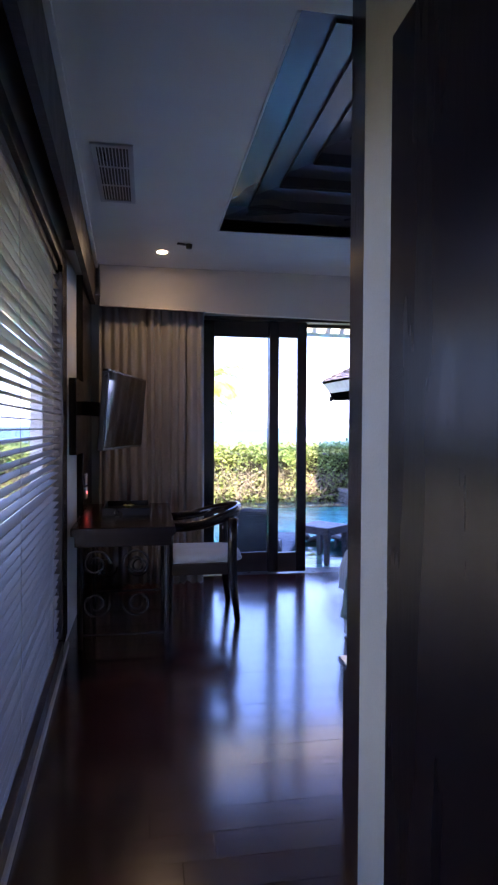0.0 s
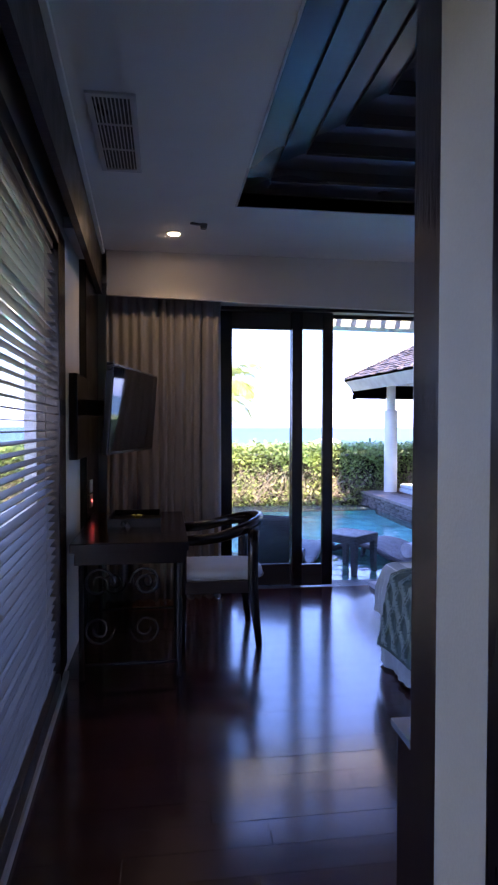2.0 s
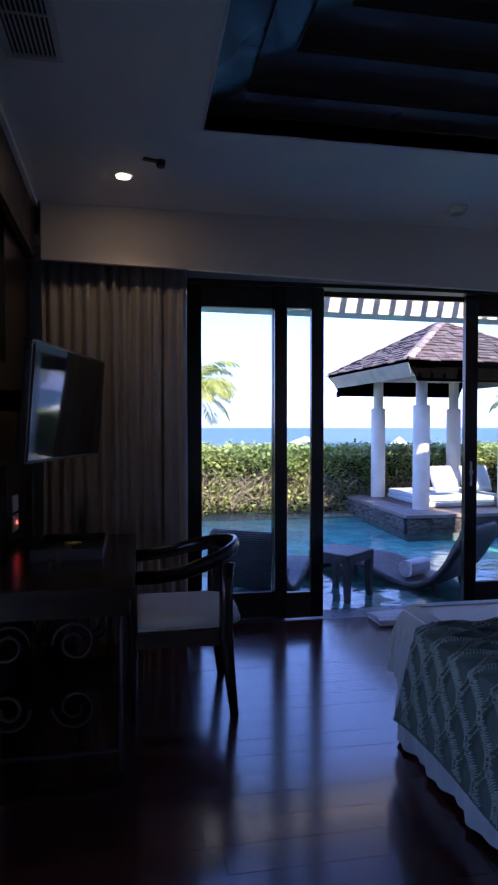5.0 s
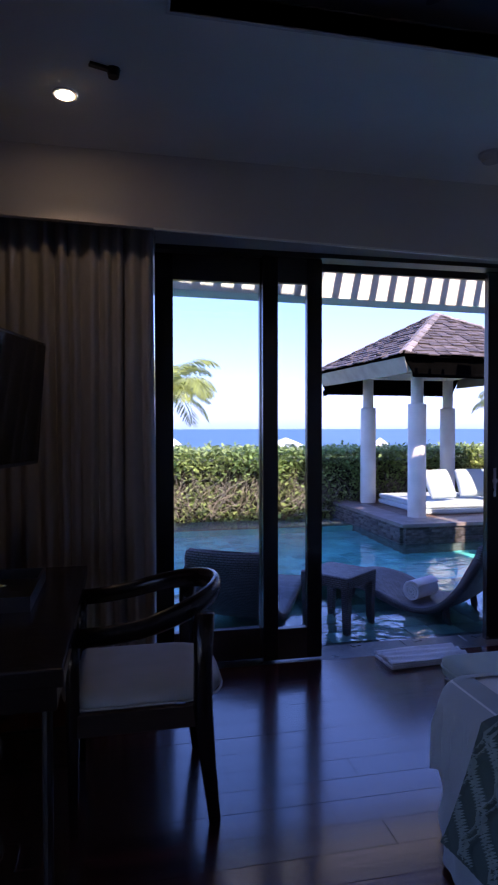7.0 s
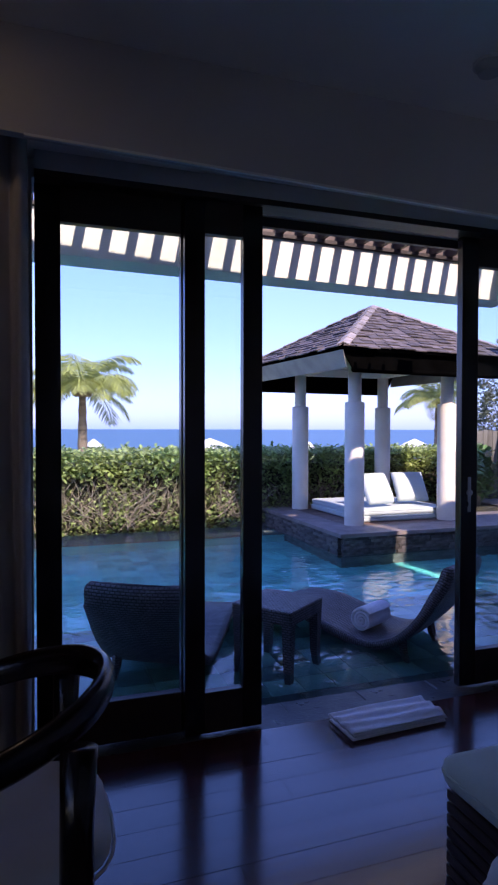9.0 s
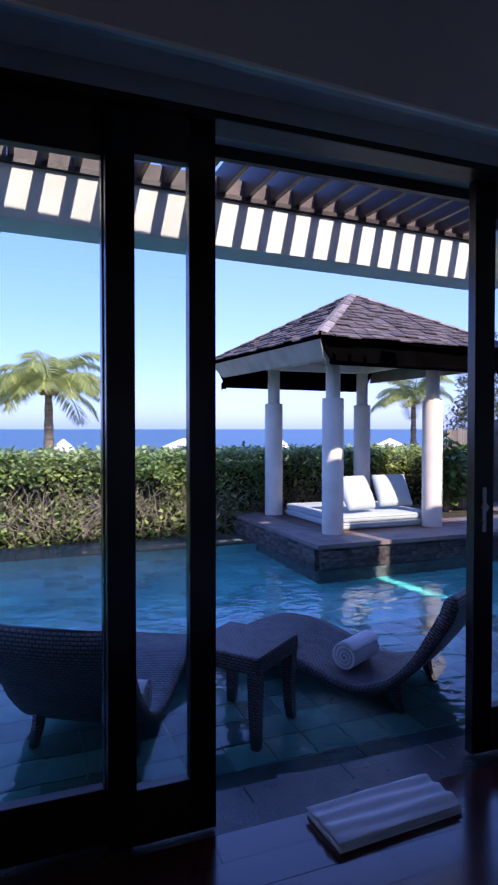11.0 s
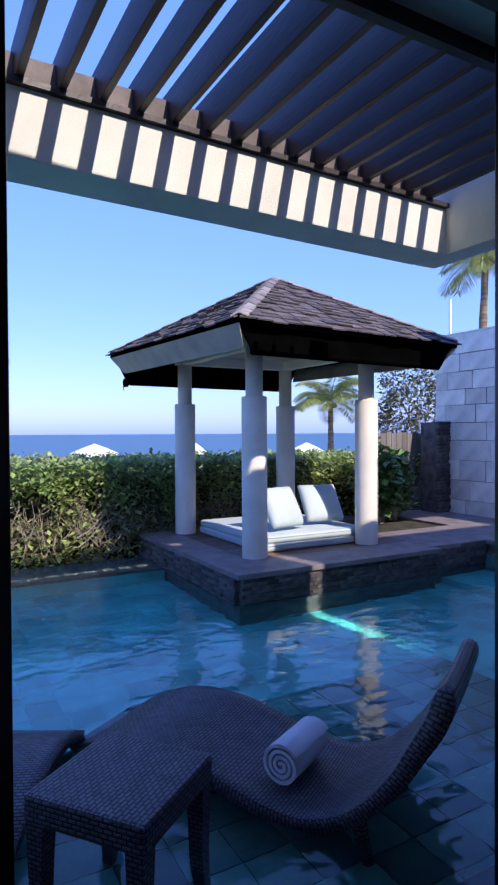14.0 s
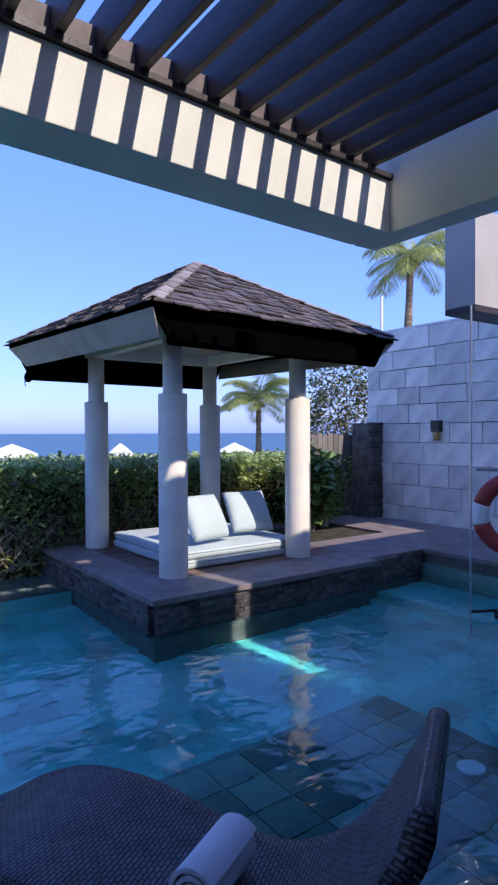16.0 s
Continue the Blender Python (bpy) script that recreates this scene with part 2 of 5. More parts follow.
M = dict(
    wall=material("white_wall_paint", (0.72, 0.7, 0.66), 0.7, vary=0.05, scale=2, bump=0.08, bump_scale=120),
    beige=material("beige_wall_paint", (0.25, 0.22, 0.165), 0.75, vary=0.06, scale=2, bump=0.1, bump_scale=120),
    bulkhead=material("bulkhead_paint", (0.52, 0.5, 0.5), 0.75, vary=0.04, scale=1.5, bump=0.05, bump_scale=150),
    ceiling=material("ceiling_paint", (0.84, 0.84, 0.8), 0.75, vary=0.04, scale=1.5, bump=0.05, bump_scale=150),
    darkwood=material("dark_stained_timber", (0.012, 0.007, 0.006), 0.22, vary=0.25, scale=8, bump=0.12, bump_scale=40, stretch=(1, 1, 0.12)),
    darkwood_h=material("dark_stained_board", (0.035, 0.02, 0.016), 0.38, vary=0.25, scale=8, bump=0.15, bump_scale=40, stretch=(0.12, 1, 1)),
    coffer=material("coffer_board", (0.05, 0.042, 0.045), 0.3, vary=0.1, scale=2, bump=0.03, bump_scale=30, stretch=(0.3, 0.3, 1), coat=0.4),
    floor=material("merbau_floor_plank", (0.062, 0.016, 0.012), 0.19, vary=0.25, scale=5, bump=0.06, bump_scale=45, stretch=(0.1, 1, 1), per_object=0.25,
                   coat=0.5),
    door_leaf=material("dark_lacquered_door", (0.008, 0.005, 0.005), 0.26, vary=0.2, scale=6, bump=0.05, bump_scale=40, stretch=(1, 1, 0.12), spec=0.05),
    joint=material("floor_joint", (0.015, 0.008, 0.006), 0.6, vary=0.1),
    blind=material("wooden_blind_slat", (0.14, 0.116, 0.1), 0.5, vary=0.2, scale=6, bump=0.1, stretch=(1, 0.1, 1), per_object=0.15),
    curtain=material("grey_beige_curtain", (0.3, 0.28, 0.275), 0.85, vary=0.08, scale=3, bump=0.25, bump_scale=400, sheen=0.2),
    seat=material("pale_seat_fabric", (0.42, 0.44, 0.46), 0.85, vary=0.06, bump=0.3, bump_scale=500, sheen=0.2),
    linen=material("white_linen", (0.72, 0.71, 0.7), 0.85, vary=0.06, scale=4, bump=0.25, bump_scale=250, sheen=0.2),
    sheet=material("grey_white_sheet", (0.36, 0.39, 0.4), 0.85, vary=0.06, scale=4, bump=0.25, bump_scale=250, sheen=0.2),
    # lighter than the quilt, painting the light that its ridges catch
    cord=material("cord_with_caught_light", (0.22, 0.28, 0.25), 0.85, vary=0.1, scale=8, bump=0.2, bump_scale=300),
    quilt=material("green_quilted_cover", (0.06, 0.095, 0.08), 0.85, vary=0.08, scale=5, bump=0.12, bump_scale=220),
    cushion=material("pale_green_cushion", (0.34, 0.4, 0.36), 0.85, vary=0.07, bump=0.25, bump_scale=350, sheen=0.2),
    daybed=material("pale_blue_cushion", (0.46, 0.55, 0.56), 0.85, vary=0.05, scale=3, bump=0.3, bump_scale=300, sheen=0.2),
    towel=material("white_terry_towel", (0.74, 0.74, 0.78), 0.95, vary=0.06, scale=8, bump=0.6, bump_scale=350, sheen=0.4),
    metal=material("brushed_steel", (0.55, 0.55, 0.56), 0.3, metal=1.0, vary=0.05, bump=0.03),
    iron=material("wrought_iron", (0.03, 0.028, 0.028), 0.5, metal=0.6, vary=0.15, bump=0.2),
    black=material("black_plastic", (0.012, 0.012, 0.014), 0.3, vary=0.05, bump=0.02),
    screen=material("television_screen", (0.006, 0.006, 0.008), 0.05, vary=0.02, bump=0.0),
    cabinet_top=material("smoked_glass_top", (0.1, 0.12, 0.15), 0.16, vary=0.08, bump=0.02, coat=0.5),
    grille=material("grille_white", (0.6, 0.6, 0.6), 0.5, vary=0.05, bump=0.03),
    plate=material("socket_plate", (0.5, 0.5, 0.5), 0.4, vary=0.03, bump=0.02),
    glass=glass_material("window_glass"),
    render_wall=material("painted_render", (0.64, 0.65, 0.59), 0.8, vary=0.06, scale=2.5, bump=0.25, bump_scale=90),
    # darker copy of the render, with the parapet's shade put into the colour
    shaded_render=material("render_with_shade", (0.38, 0.36, 0.33), 0.8, vary=0.06, scale=2.5, bump=0.2, bump_scale=90),
    column=material("painted_column", (0.74, 0.69, 0.6), 0.75, vary=0.08, scale=3, bump=0.2, bump_scale=90),
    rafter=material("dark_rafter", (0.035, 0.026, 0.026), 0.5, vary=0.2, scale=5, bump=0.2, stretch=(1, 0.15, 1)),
    block=material("brown_blocking", (0.11, 0.08, 0.072), 0.6, vary=0.2, scale=8, bump=0.15),
    shingle=material("timber_shingle", (0.105, 0.087, 0.082), 0.8, vary=0.25, scale=9, bump=0.5, bump_scale=60, stretch=(1, 1, 0.4), per_object=0.36),
    shingle_cap=material("ridge_cap", (0.26, 0.23, 0.21), 0.8, vary=0.2, scale=9, bump=0.4, bump_scale=50, per_object=0.3),
    # near-black without specular: shade under the eaves is put into this colour
    canvas=material("canvas_with_eaves_shade", (0.002, 0.002, 0.002), 0.95, vary=0.2, scale=6, bump=0.2, bump_scale=150, spec=0.0),
    soffit=material("grey_soffit_board", (0.42, 0.38, 0.33), 0.7, vary=0.12, scale=4, bump=0.2),
    deck=material("grey_deck_paving", (0.23, 0.19, 0.18), 0.55, vary=0.18, scale=5, bump=0.2, bump_scale=70, per_object=0.12),
    deckwood=material("brown_deck_board", (0.17, 0.1, 0.075), 0.5, vary=0.2, scale=6, bump=0.2, stretch=(0.15, 1, 1), per_object=0.2),
    slate=material("ledge_stone", (0.11, 0.1, 0.095), 0.7, vary=0.3, scale=10, bump=0.6, bump_scale=60, per_object=0.5),
    threshold=material("threshold_stone", (0.03, 0.037, 0.042), 0.3, vary=0.25, scale=9, bump=0.3, bump_scale=80, per_object=0.2),
    tile=material("pool_tile", (0.12, 0.27, 0.21), 0.5, vary=0.2, scale=3, bump=0.15, per_object=0.5, second=(0.07, 0.16, 0.15)),
    tile_deep=material("pool_tile_deep", (0.13, 0.74, 0.66), 0.5, vary=0.15, scale=1.5, bump=0.1, per_island=0.25),
    water=water_material("pool_water", (0.42, 0.93, 0.98), 4.8, 0.18),
    sea=water_material("sea_water", (0.055, 0.13, 0.19), 0.25, 0.5, deep=True),
    limestone=material("limestone_block", (0.88, 0.83, 0.72), 0.85, vary=0.14, scale=5, bump=1.0, bump_scale=24, per_object=0.16, second=(0.68, 0.64, 0.56)),
    mortar=material("dark_mortar", (0.2, 0.185, 0.17), 0.9, vary=0.2, bump=0.3),
    fence=material("weathered_fence_board", (0.2, 0.185, 0.17), 0.8, vary=0.2, scale=6, bump=0.3, stretch=(1, 1, 0.1), per_object=0.25),
    wicker=wicker_material("dark_wicker", (0.155, 0.14, 0.165)),
    leaf=material("hedge_leaf", (0.38, 0.45, 0.16), 0.5, vary=0.15, scale=1.2, bump=0.05, per_island=0.5, second=(0.21, 0.32, 0.1), transmit=0.4),
    leaf_dark=material("shrub_leaf", (0.13, 0.24, 0.065), 0.4, vary=0.15, scale=2, bump=0.05, per_island=0.4, transmit=0.2),
    leaf_tree=material("tree_leaf", (0.2, 0.22, 0.12), 0.5, vary=0.2, scale=2, bump=0.05, per_island=0.45, transmit=0.2),
    twig=material("bare_twig", (0.36, 0.3, 0.235), 0.85, vary=0.25, scale=9, bump=0.4, per_island=0.3),
    # planter soil; also the painted shade deep inside the hedge
    soil_and_shade=material("soil_and_hedge_shade", (0.05, 0.045, 0.025), 0.95, vary=0.3, bump=0.5),
    frond=material("palm_frond", (0.4, 0.44, 0.13), 0.45, vary=0.15, scale=1.5, bump=0.05, per_island=0.35, second=(0.24, 0.29, 0.08), transmit=0.4),
    trunk=material("palm_trunk", (0.24, 0.19, 0.14), 0.9, vary=0.3, scale=5, bump=0.6, bump_scale=25, stretch=(0.4, 0.4, 2)),
    sand=material("beach_ground", (0.4, 0.34, 0.24), 0.95, vary=0.2, scale=0.15, bump=0.3, second=(0.16, 0.2, 0.07)),
    canopy=material("white_parasol_canvas", (0.8, 0.79, 0.76), 0.8, vary=0.04, bump=0.1),
    red=material("lifebuoy_red", (0.42, 0.045, 0.035), 0.45, vary=0.12, bump=0.1),
    white=material("white_plastic", (0.75, 0.75, 0.73), 0.4, vary=0.05, bump=0.03),
    amber=material("amber_lamp_glass", (0.6, 0.36, 0.1), 0.3, vary=0.1, bump=0.02),
    petal=material("frangipani_petal", (0.75, 0.66, 0.2), 0.6, vary=0.1, bump=0.05),
    downlight=glow_material("downlight_glow", (1.0, 0.82, 0.55), 9.0),
    led=glow_material("red_standby_led", (1.0, 0.06, 0.04), 1.3),
)


# ---- mesh helpers ----
def box(bm, x0, x1, y0, y1, z0, z1, bevel=0.0):
    made = bmesh.ops.create_cube(bm, size=1.0, matrix=Matrix.Translation(((x0 + x1) / 2, (y0 + y1) / 2, (z0 + z1) / 2)) @ Matrix.Diagonal((x1 - x0, y1 - y0, z1 - z0, 1)))
    if bevel:
        edges = list({e for v in made["verts"] for e in v.link_edges})
        bmesh.ops.bevel(bm, geom=edges, offset=bevel, segments=2, affect="EDGES", profile=0.6)
    return made["verts"]


def tube(bm, a, b, r0, r1=None, n=10):
    a, b = Vector(a), Vector(b)
    m = Matrix.Translation((a + b) / 2) @ (b - a).to_track_quat("Z", "Y").to_matrix().to_4x4()
    bmesh.ops.create_cone(bm, cap_ends=True, segments=n, radius1=r0, radius2=r0 if r1 is None else r1, depth=(b - a).length, matrix=m)


def sweep(bm, pts, radii, n=8, flat=1.0, up=(0, 0, 1)):
    """A tube along points, with its own radius at each; flat squeezes it along up."""
    rings = []
    for i, p in enumerate(pts):
        p = Vector(p)
        d = (Vector(pts[min(i + 1, len(pts) - 1)]) - Vector(pts[max(i - 1, 0)])).normalized()
        u = Vector(up)
        s = d.cross(u)
        s = s.normalized() if s.length > 1e-4 else Vector((1, 0, 0))
        w = s.cross(d).normalized()
        r = radii[i] if hasattr(radii, "__len__") else radii
        rings.append([bm.verts.new(p + s * (r * math.cos(2 * math.pi * k / n)) + w * (r * flat * math.sin(2 * math.pi * k / n))) for k in range(n)])
    for a, b in zip(rings, rings[1:]):
        for k in range(n):
            bm.faces.new((a[k], a[(k + 1) % n], b[(k + 1) % n], b[k]))
    bm.faces.new(rings[0][::-1])
    bm.faces.new(rings[-1])


def solid(name, bm, mat, smooth=False):
    bmesh.ops.recalc_face_normals(bm, faces=bm.faces[:])
    me = bpy.data.meshes.new(name)
    bm.to_mesh(me)
    bm.free()
    me.materials.append(mat)
    if smooth:
        me.shade_smooth()
    return me


def part(name, bm, mat, parent=None, label="", smooth=False):
    ob = new(name, solid(name, bm, mat, smooth))
    if parent is not None:
        ob.parent = parent
    return tagged(ob, label)


def boxed(name, dims, mat, parent=None, label="", bevel=0.0):
    bm = bmesh.new()
    box(bm, *dims, bevel=bevel)
    return part(name, bm, mat, parent, label)


def thing(name, label, category, place=(0, 0, 0), turn=0, group=""):
    ob = new(name)
    ob.matrix_world = pose(*place, 0, 0, turn)
    return tagged(ob, label, category, group)


def setting(name, dims, mat, label, category, bevel=0.0):
    return tagged(boxed(name, dims, mat, None, "", bevel), label, category, kind="structure")


def cloud(name, verts, faces, mat, parent=None, smooth=False):
    me = bpy.data.meshes.new(name)
    me.from_pydata(verts, [], faces)
    me.materials.append(mat)
    if smooth:
        me.shade_smooth()
    ob = new(name, me)
    if parent is not None:
        ob.parent = parent
    return ob


def leaves(rng, places, size, spread=1.0, droop=0.0):
    """Bent leaf blades, four corners and a fold each, at the places."""
    n = len(places)
    yaw = rng.uniform(0, 2 * np.pi, n)
    tilt = rng.uniform(-0.9, 0.9, n) * spread - droop
    s = size * rng.uniform(0.6, 1.35, n)
    d = np.stack([np.cos(yaw) * np.cos(tilt), np.sin(yaw) * np.cos(tilt), np.sin(tilt)], 1)
    side = np.stack([-np.sin(yaw), np.cos(yaw), rng.uniform(-0.5, 0.5, n)], 1)
    side /= np.linalg.norm(side, axis=1)[:, None]
    nrm = np.cross(d, side)
    s3 = s[:, None]
    v = np.stack([places, places + d * s3 * 0.5 + side * s3 * 0.3 + nrm * s3 * 0.06, places + d * s3, places + d * s3 * 0.5 - side * s3 * 0.3 + nrm * s3 * 0.06], 1).reshape(-1, 3)
    i = np.arange(n)[:, None] * 4
    f = np.concatenate([i + [0, 1, 2], i + [0, 2, 3]], 0)
    return v.tolist(), f.tolist()


# ---- house shell ----
LEFT, CEIL = -0.24, 2.68


def skewed(ob):
    """The window wall stands slightly out of square with the glass front."""
    ob.matrix_world = Matrix.Translation((LEFT, 4.0, 0)) @ Matrix.Rotation(radians(1.7), 4, "Z") @ Matrix.Translation((-LEFT, -4.0, 0)) @ ob.matrix_world
    return ob


setting("floor", (-0.6, 5.15, -2.0, 5.6, -0.2, -0.012), M["joint"], "dark subfloor under glossy red-brown planks", "floor")
FLOOR = bpy.data.objects["floor"]
wall_left = setting("wall_left", (LEFT - 0.2, LEFT, 3.85, 5.6, -0.1, 2.9), M["wall"], "white painted wall beside the blinds", "wall")
skewed(setting("wall_left_top", (LEFT - 0.2, LEFT, -2.0, 3.85, 2.36, 2.98), M["wall"], "white wall above the window", "wall"))
skewed(setting("wall_left_sill", (LEFT - 0.2, LEFT - 0.02, -2.0, 3.85, -0.1, 0.08), M["darkwood_h"], "dark timber sill below the blinds", "wall"))
skewed(setting("wall_left_back", (LEFT - 0.2, LEFT, -2.0, 0.9, 0.08, 2.36), M["wall"], "white painted wall", "wall"))
setting("wall_back", (-0.6, 5.15, -2.2, -2.0, -0.1, 3.9), M["wall"], "white painted back wall", "wall")
setting("wall_right", (4.95, 5.15, -2.0, 5.6, -0.1, 3.9), M["wall"], "white painted side wall", "wall")
setting("wall_corridor", (0.852, 1.0, -2.0, 1.63, -0.1, 2.7), M["beige"], "beige painted corridor wall", "wall")
setting("wall_partition", (1.0, 4.95, 1.66, 1.78, -0.1, 2.9), M["wall"], "white wall behind the bed", "wall")
setting("trim_partition", (0.874, 1.0, 1.633, 1.812, 0, 2.7), M["darkwood"], "dark timber edge of the partition", "trim", 0.004)
setting("wall_front", (LEFT - 0.2, 0.76, 5.6, 5.8, -0.6, 3.9), M["render_wall"], "pale rendered outer wall beside the sliding doors", "wall")
setting("wall_front_right", (4.9, 5.15, 5.6, 5.8, -0.6, 3.9), M["render_wall"], "pale rendered outer wall", "wall")
setting("wall_front_lintel", (0.76, 4.9, 5.624, 5.8, 2.373, 3.9), M["render_wall"], "pale rendered lintel above the sliding doors", "wall")
setting("roof", (-0.6, 5.15, -2.2, 5.6, 3.75, 3.9), M["render_wall"], "flat roof slab", "roof")
setting("wall_left_upper", (LEFT - 0.2, LEFT, -2.0, 5.6, 2.9, 3.75), M["wall"], "wall above the ceiling", "wall")
# out of view: height and gap chosen for where sun reaches deck and pool
setting("wall_wing", (5.3, 12.0, 5.6, 5.8, -0.6, 3.35), M["render_wall"], "unseen pale rendered wall of the side wing, sized to shape the sunlight", "wall")
# added out of view, only to weaken the sun stripe through the gap
setting("wall_link", (5.152, 5.298, 5.6, 5.8, -0.6, 1.3), M["render_wall"], "low unseen wall added between house and wing to cut the sun stripe", "wall")
setting("wall_far_left", (-8.0, LEFT - 0.2, 5.6, 5.8, -0.6, 0.7), M["render_wall"], "pale rendered garden wall", "wall")

# ceiling with its rectangular coffer
CX0, CX1, CY0, CY1 = 0.735, 4.3, 1.9, 4.1
bm = bmesh.new()
for x0, x1, y0, y1 in ((-0.12, CX0, -2.0, 5.14), (CX1, 4.95, -2.0, 5.14), (CX0, CX1, -2.0, CY0), (CX0, CX1, CY1, 5.14)):
    box(bm, x0, x1, y0, y1, CEIL, CEIL + 0.06)
tagged(part("ceiling", bm, M["ceiling"]), "flat white plaster ceiling round a dark coffer", "ceiling", kind="structure")
bm = bmesh.new()
box(bm, -0.12, 4.95, 5.14, 5.18, 2.345, CEIL + 0.06)
for v in bm.verts:
    if v.co.z < 2.4:
        v.co.z = 2.347 - 0.024 * (v.co.x + 0.12)
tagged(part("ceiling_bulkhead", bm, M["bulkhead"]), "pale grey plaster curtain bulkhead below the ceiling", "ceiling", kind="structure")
bm = bmesh.new()
box(bm, LEFT, 0.05, -2.0, 5.14, 2.685, 2.75)
box(bm, LEFT, -0.16, 3.9, 5.6, 2.44, 2.5)
box(bm, -0.16, 4.95, 5.18, 5.6, 2.44, 2.5)
tagged(part("ceiling_recess", bm, M["ceiling"]), "shaded recess above curtains and blinds", "ceiling", kind="structure")
bm = bmesh.new()
for x0, x1, y0, y1 in ((CX0 - 0.012, CX0, CY0, CY1), (CX0 - 0.012, CX1, CY1, CY1 + 0.012)):
    box(bm, x0, x1, y0, y1, CEIL - 0.006, CEIL + 0.07)
tagged(part("trim_coffer", bm, M["grille"]), "thin pale edge strip of the coffer", "trim", kind="structure")
bm = bmesh.new()
for k in range(6):
    i, z = 0.17 * k, CEIL + 0.003 + 0.085 * k
    j, w = i + 0.175, z + 0.10
    a = [(CX0 + i, CY0 + i), (CX1 - i, CY0 + i), (CX1 - i, CY1 - i), (CX0 + i, CY1 - i)]
    b = [(CX0 + j, CY0 + j), (CX1 - j, CY0 + j), (CX1 - j, CY1 - j), (CX0 + j, CY1 - j)]
    va, vm, vb = ([bm.verts.new((x, y, h)) for x, y in p] for p, h in ((a, z), (a, z + 0.075), (b, w)))
    for s in range(4):
        bm.faces.new((va[s], va[(s + 1) % 4], vm[(s + 1) % 4], vm[s]))
        bm.faces.new((vm[s], vm[(s + 1) % 4], vb[(s + 1) % 4], vb[s]))
box(bm, CX0 + 0.95, CX1 - 0.95, CY0 + 0.95, CY1 - 0.95, 3.25, 3.3)
box(bm, CX0 - 0.05, CX1 + 0.05, CY0 - 0.05, CY1 + 0.05, 3.6, 3.65)
tagged(part("ceiling_coffer", bm, M["coffer"]), "dark stepped timber boards rising inside the coffer", "ceiling", kind="structure")

skewed(setting("trim_pelmet", (-0.16, -0.125, -2.0, 5.18, 2.36, CEIL + 0.05), M["darkwood_h"], "dark timber pelmet above the blinds", "trim"))
skewed(setting("trim_pelmet_edge", (-0.124, -0.1, -2.0, 5.135, CEIL - 0.03, CEIL - 0.002), M["ceiling"], "pale plaster edge along the pelmet", "trim"))
bm = bmesh.new()
box(bm, 0.74, 4.95, 5.129, 5.142, 2.327, 2.336)
for v in bm.verts:
    v.co.z -= 0.024 * (v.co.x - 0.3)
tagged(part("trim_bulkhead_edge", bm, M["white"]), "thin pale metal edge below the bulkhead", "trim", kind="structure")

# threshold and door surround
setting("threshold", (0.76, 4.9, 5.5, 5.62, -0.2, -0.004), M["threshold"], "dark stone door threshold", "threshold")
setting("trim_door_head", (0.77, 4.88, 5.5, 5.62, 2.335, 2.362), M["darkwood_h"], "dark timber head of the sliding doors", "trim", 0.004)
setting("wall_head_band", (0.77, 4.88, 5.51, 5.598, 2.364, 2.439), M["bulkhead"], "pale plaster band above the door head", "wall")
setting("trim_door_track", (0.78, 4.88, 5.745, 5.775, 2.326, 2.371), M["darkwood_h"], "dark timber strip along the outer lintel", "trim")


def sliding_panel(name, x0, x1, y, stile_l, stile_r, label, lock=False):
    door = tagged(new(name), label, "door", kind="structure")
    t = 0.022
    for x, w in ((x0, stile_l), (x1 - stile_r, stile_r)):
        boxed("stile", (x, x + w, y - t, y + t, 0.01, 2.334), M["darkwood"], door, bevel=0.003)
    boxed("rail", (x0 + stile_l, x1 - stile_r, y - t, y + t, 0.01, 0.19), M["darkwood_h"], door, bevel=0.003)
    boxed("rail", (x0 + stile_l, x1 - stile_r, y - t, y + t, 2.19, 2.334), M["darkwood_h"], door, bevel=0.003)
    pane = boxed("pane", (x0 + stile_l - 0.004, x1 - stile_r + 0.004, y - 0.003, y + 0.003, 0.185, 2.195), M["glass"], door, "clear glass pane")
    pane.visible_shadow = False
    if lock:
        bm = bmesh.new()
        tube(bm, (x0 + 0.05, y - t - 0.012, 1.02), (x0 + 0.05, y - t, 1.02), 0.016, n=14)
        box(bm, x0 + 0.042, x0 + 0.058, y - t - 0.006, y - t, 0.92, 1.1)
        part("door_lock", bm, M["metal"], door, "small steel lock")
    return door


sliding_panel("door_1", 0.77, 1.47, 5.595, 0.1, 0.1, "dark timber sliding glass door, closed part")
sliding_panel("door_2", 1.375, 1.73, 5.548, 0.09, 0.09, "narrow dark timber glass panel, slid aside")
sliding_panel("door_3", 2.84, 3.9, 5.595, 0.1, 0.1, "dark timber sliding glass door beside the opening", True)
sliding_panel("door_4", 3.8, 4.88, 5.548, 0.1, 0.1, "dark timber sliding glass door")

# entrance door, open against the corridor wall
entry = tagged(new("door_5"), "dark glossy timber door standing open along the corridor", "door", kind="structure")
boxed("door_leaf", (0.834, 0.85, 0.42, 1.4, 0.01, 2.3), M["door_leaf"], entry, bevel=0.006)
bm = bmesh.new()
for z in (0.25, 1.1, 2.0):
    tube(bm, (0.844, 0.41, z), (0.844, 0.41, z + 0.09), 0.008)
part("hinge", bm, M["metal"], entry)

# window with venetian blind
win = tagged(new("window_1"), "dark timber framed window behind a wooden venetian blind", "window", kind="structure")
for y0, y1, x1 in ((0.9, 0.98, 0.012), (2.2, 2.24, -0.075), (3.6, 3.85, 0.012)):
    boxed("window_frame", (LEFT - 0.1, LEFT + x1, y0, y1, 0.08, 2.36), M["darkwood"], win, bevel=0.004)
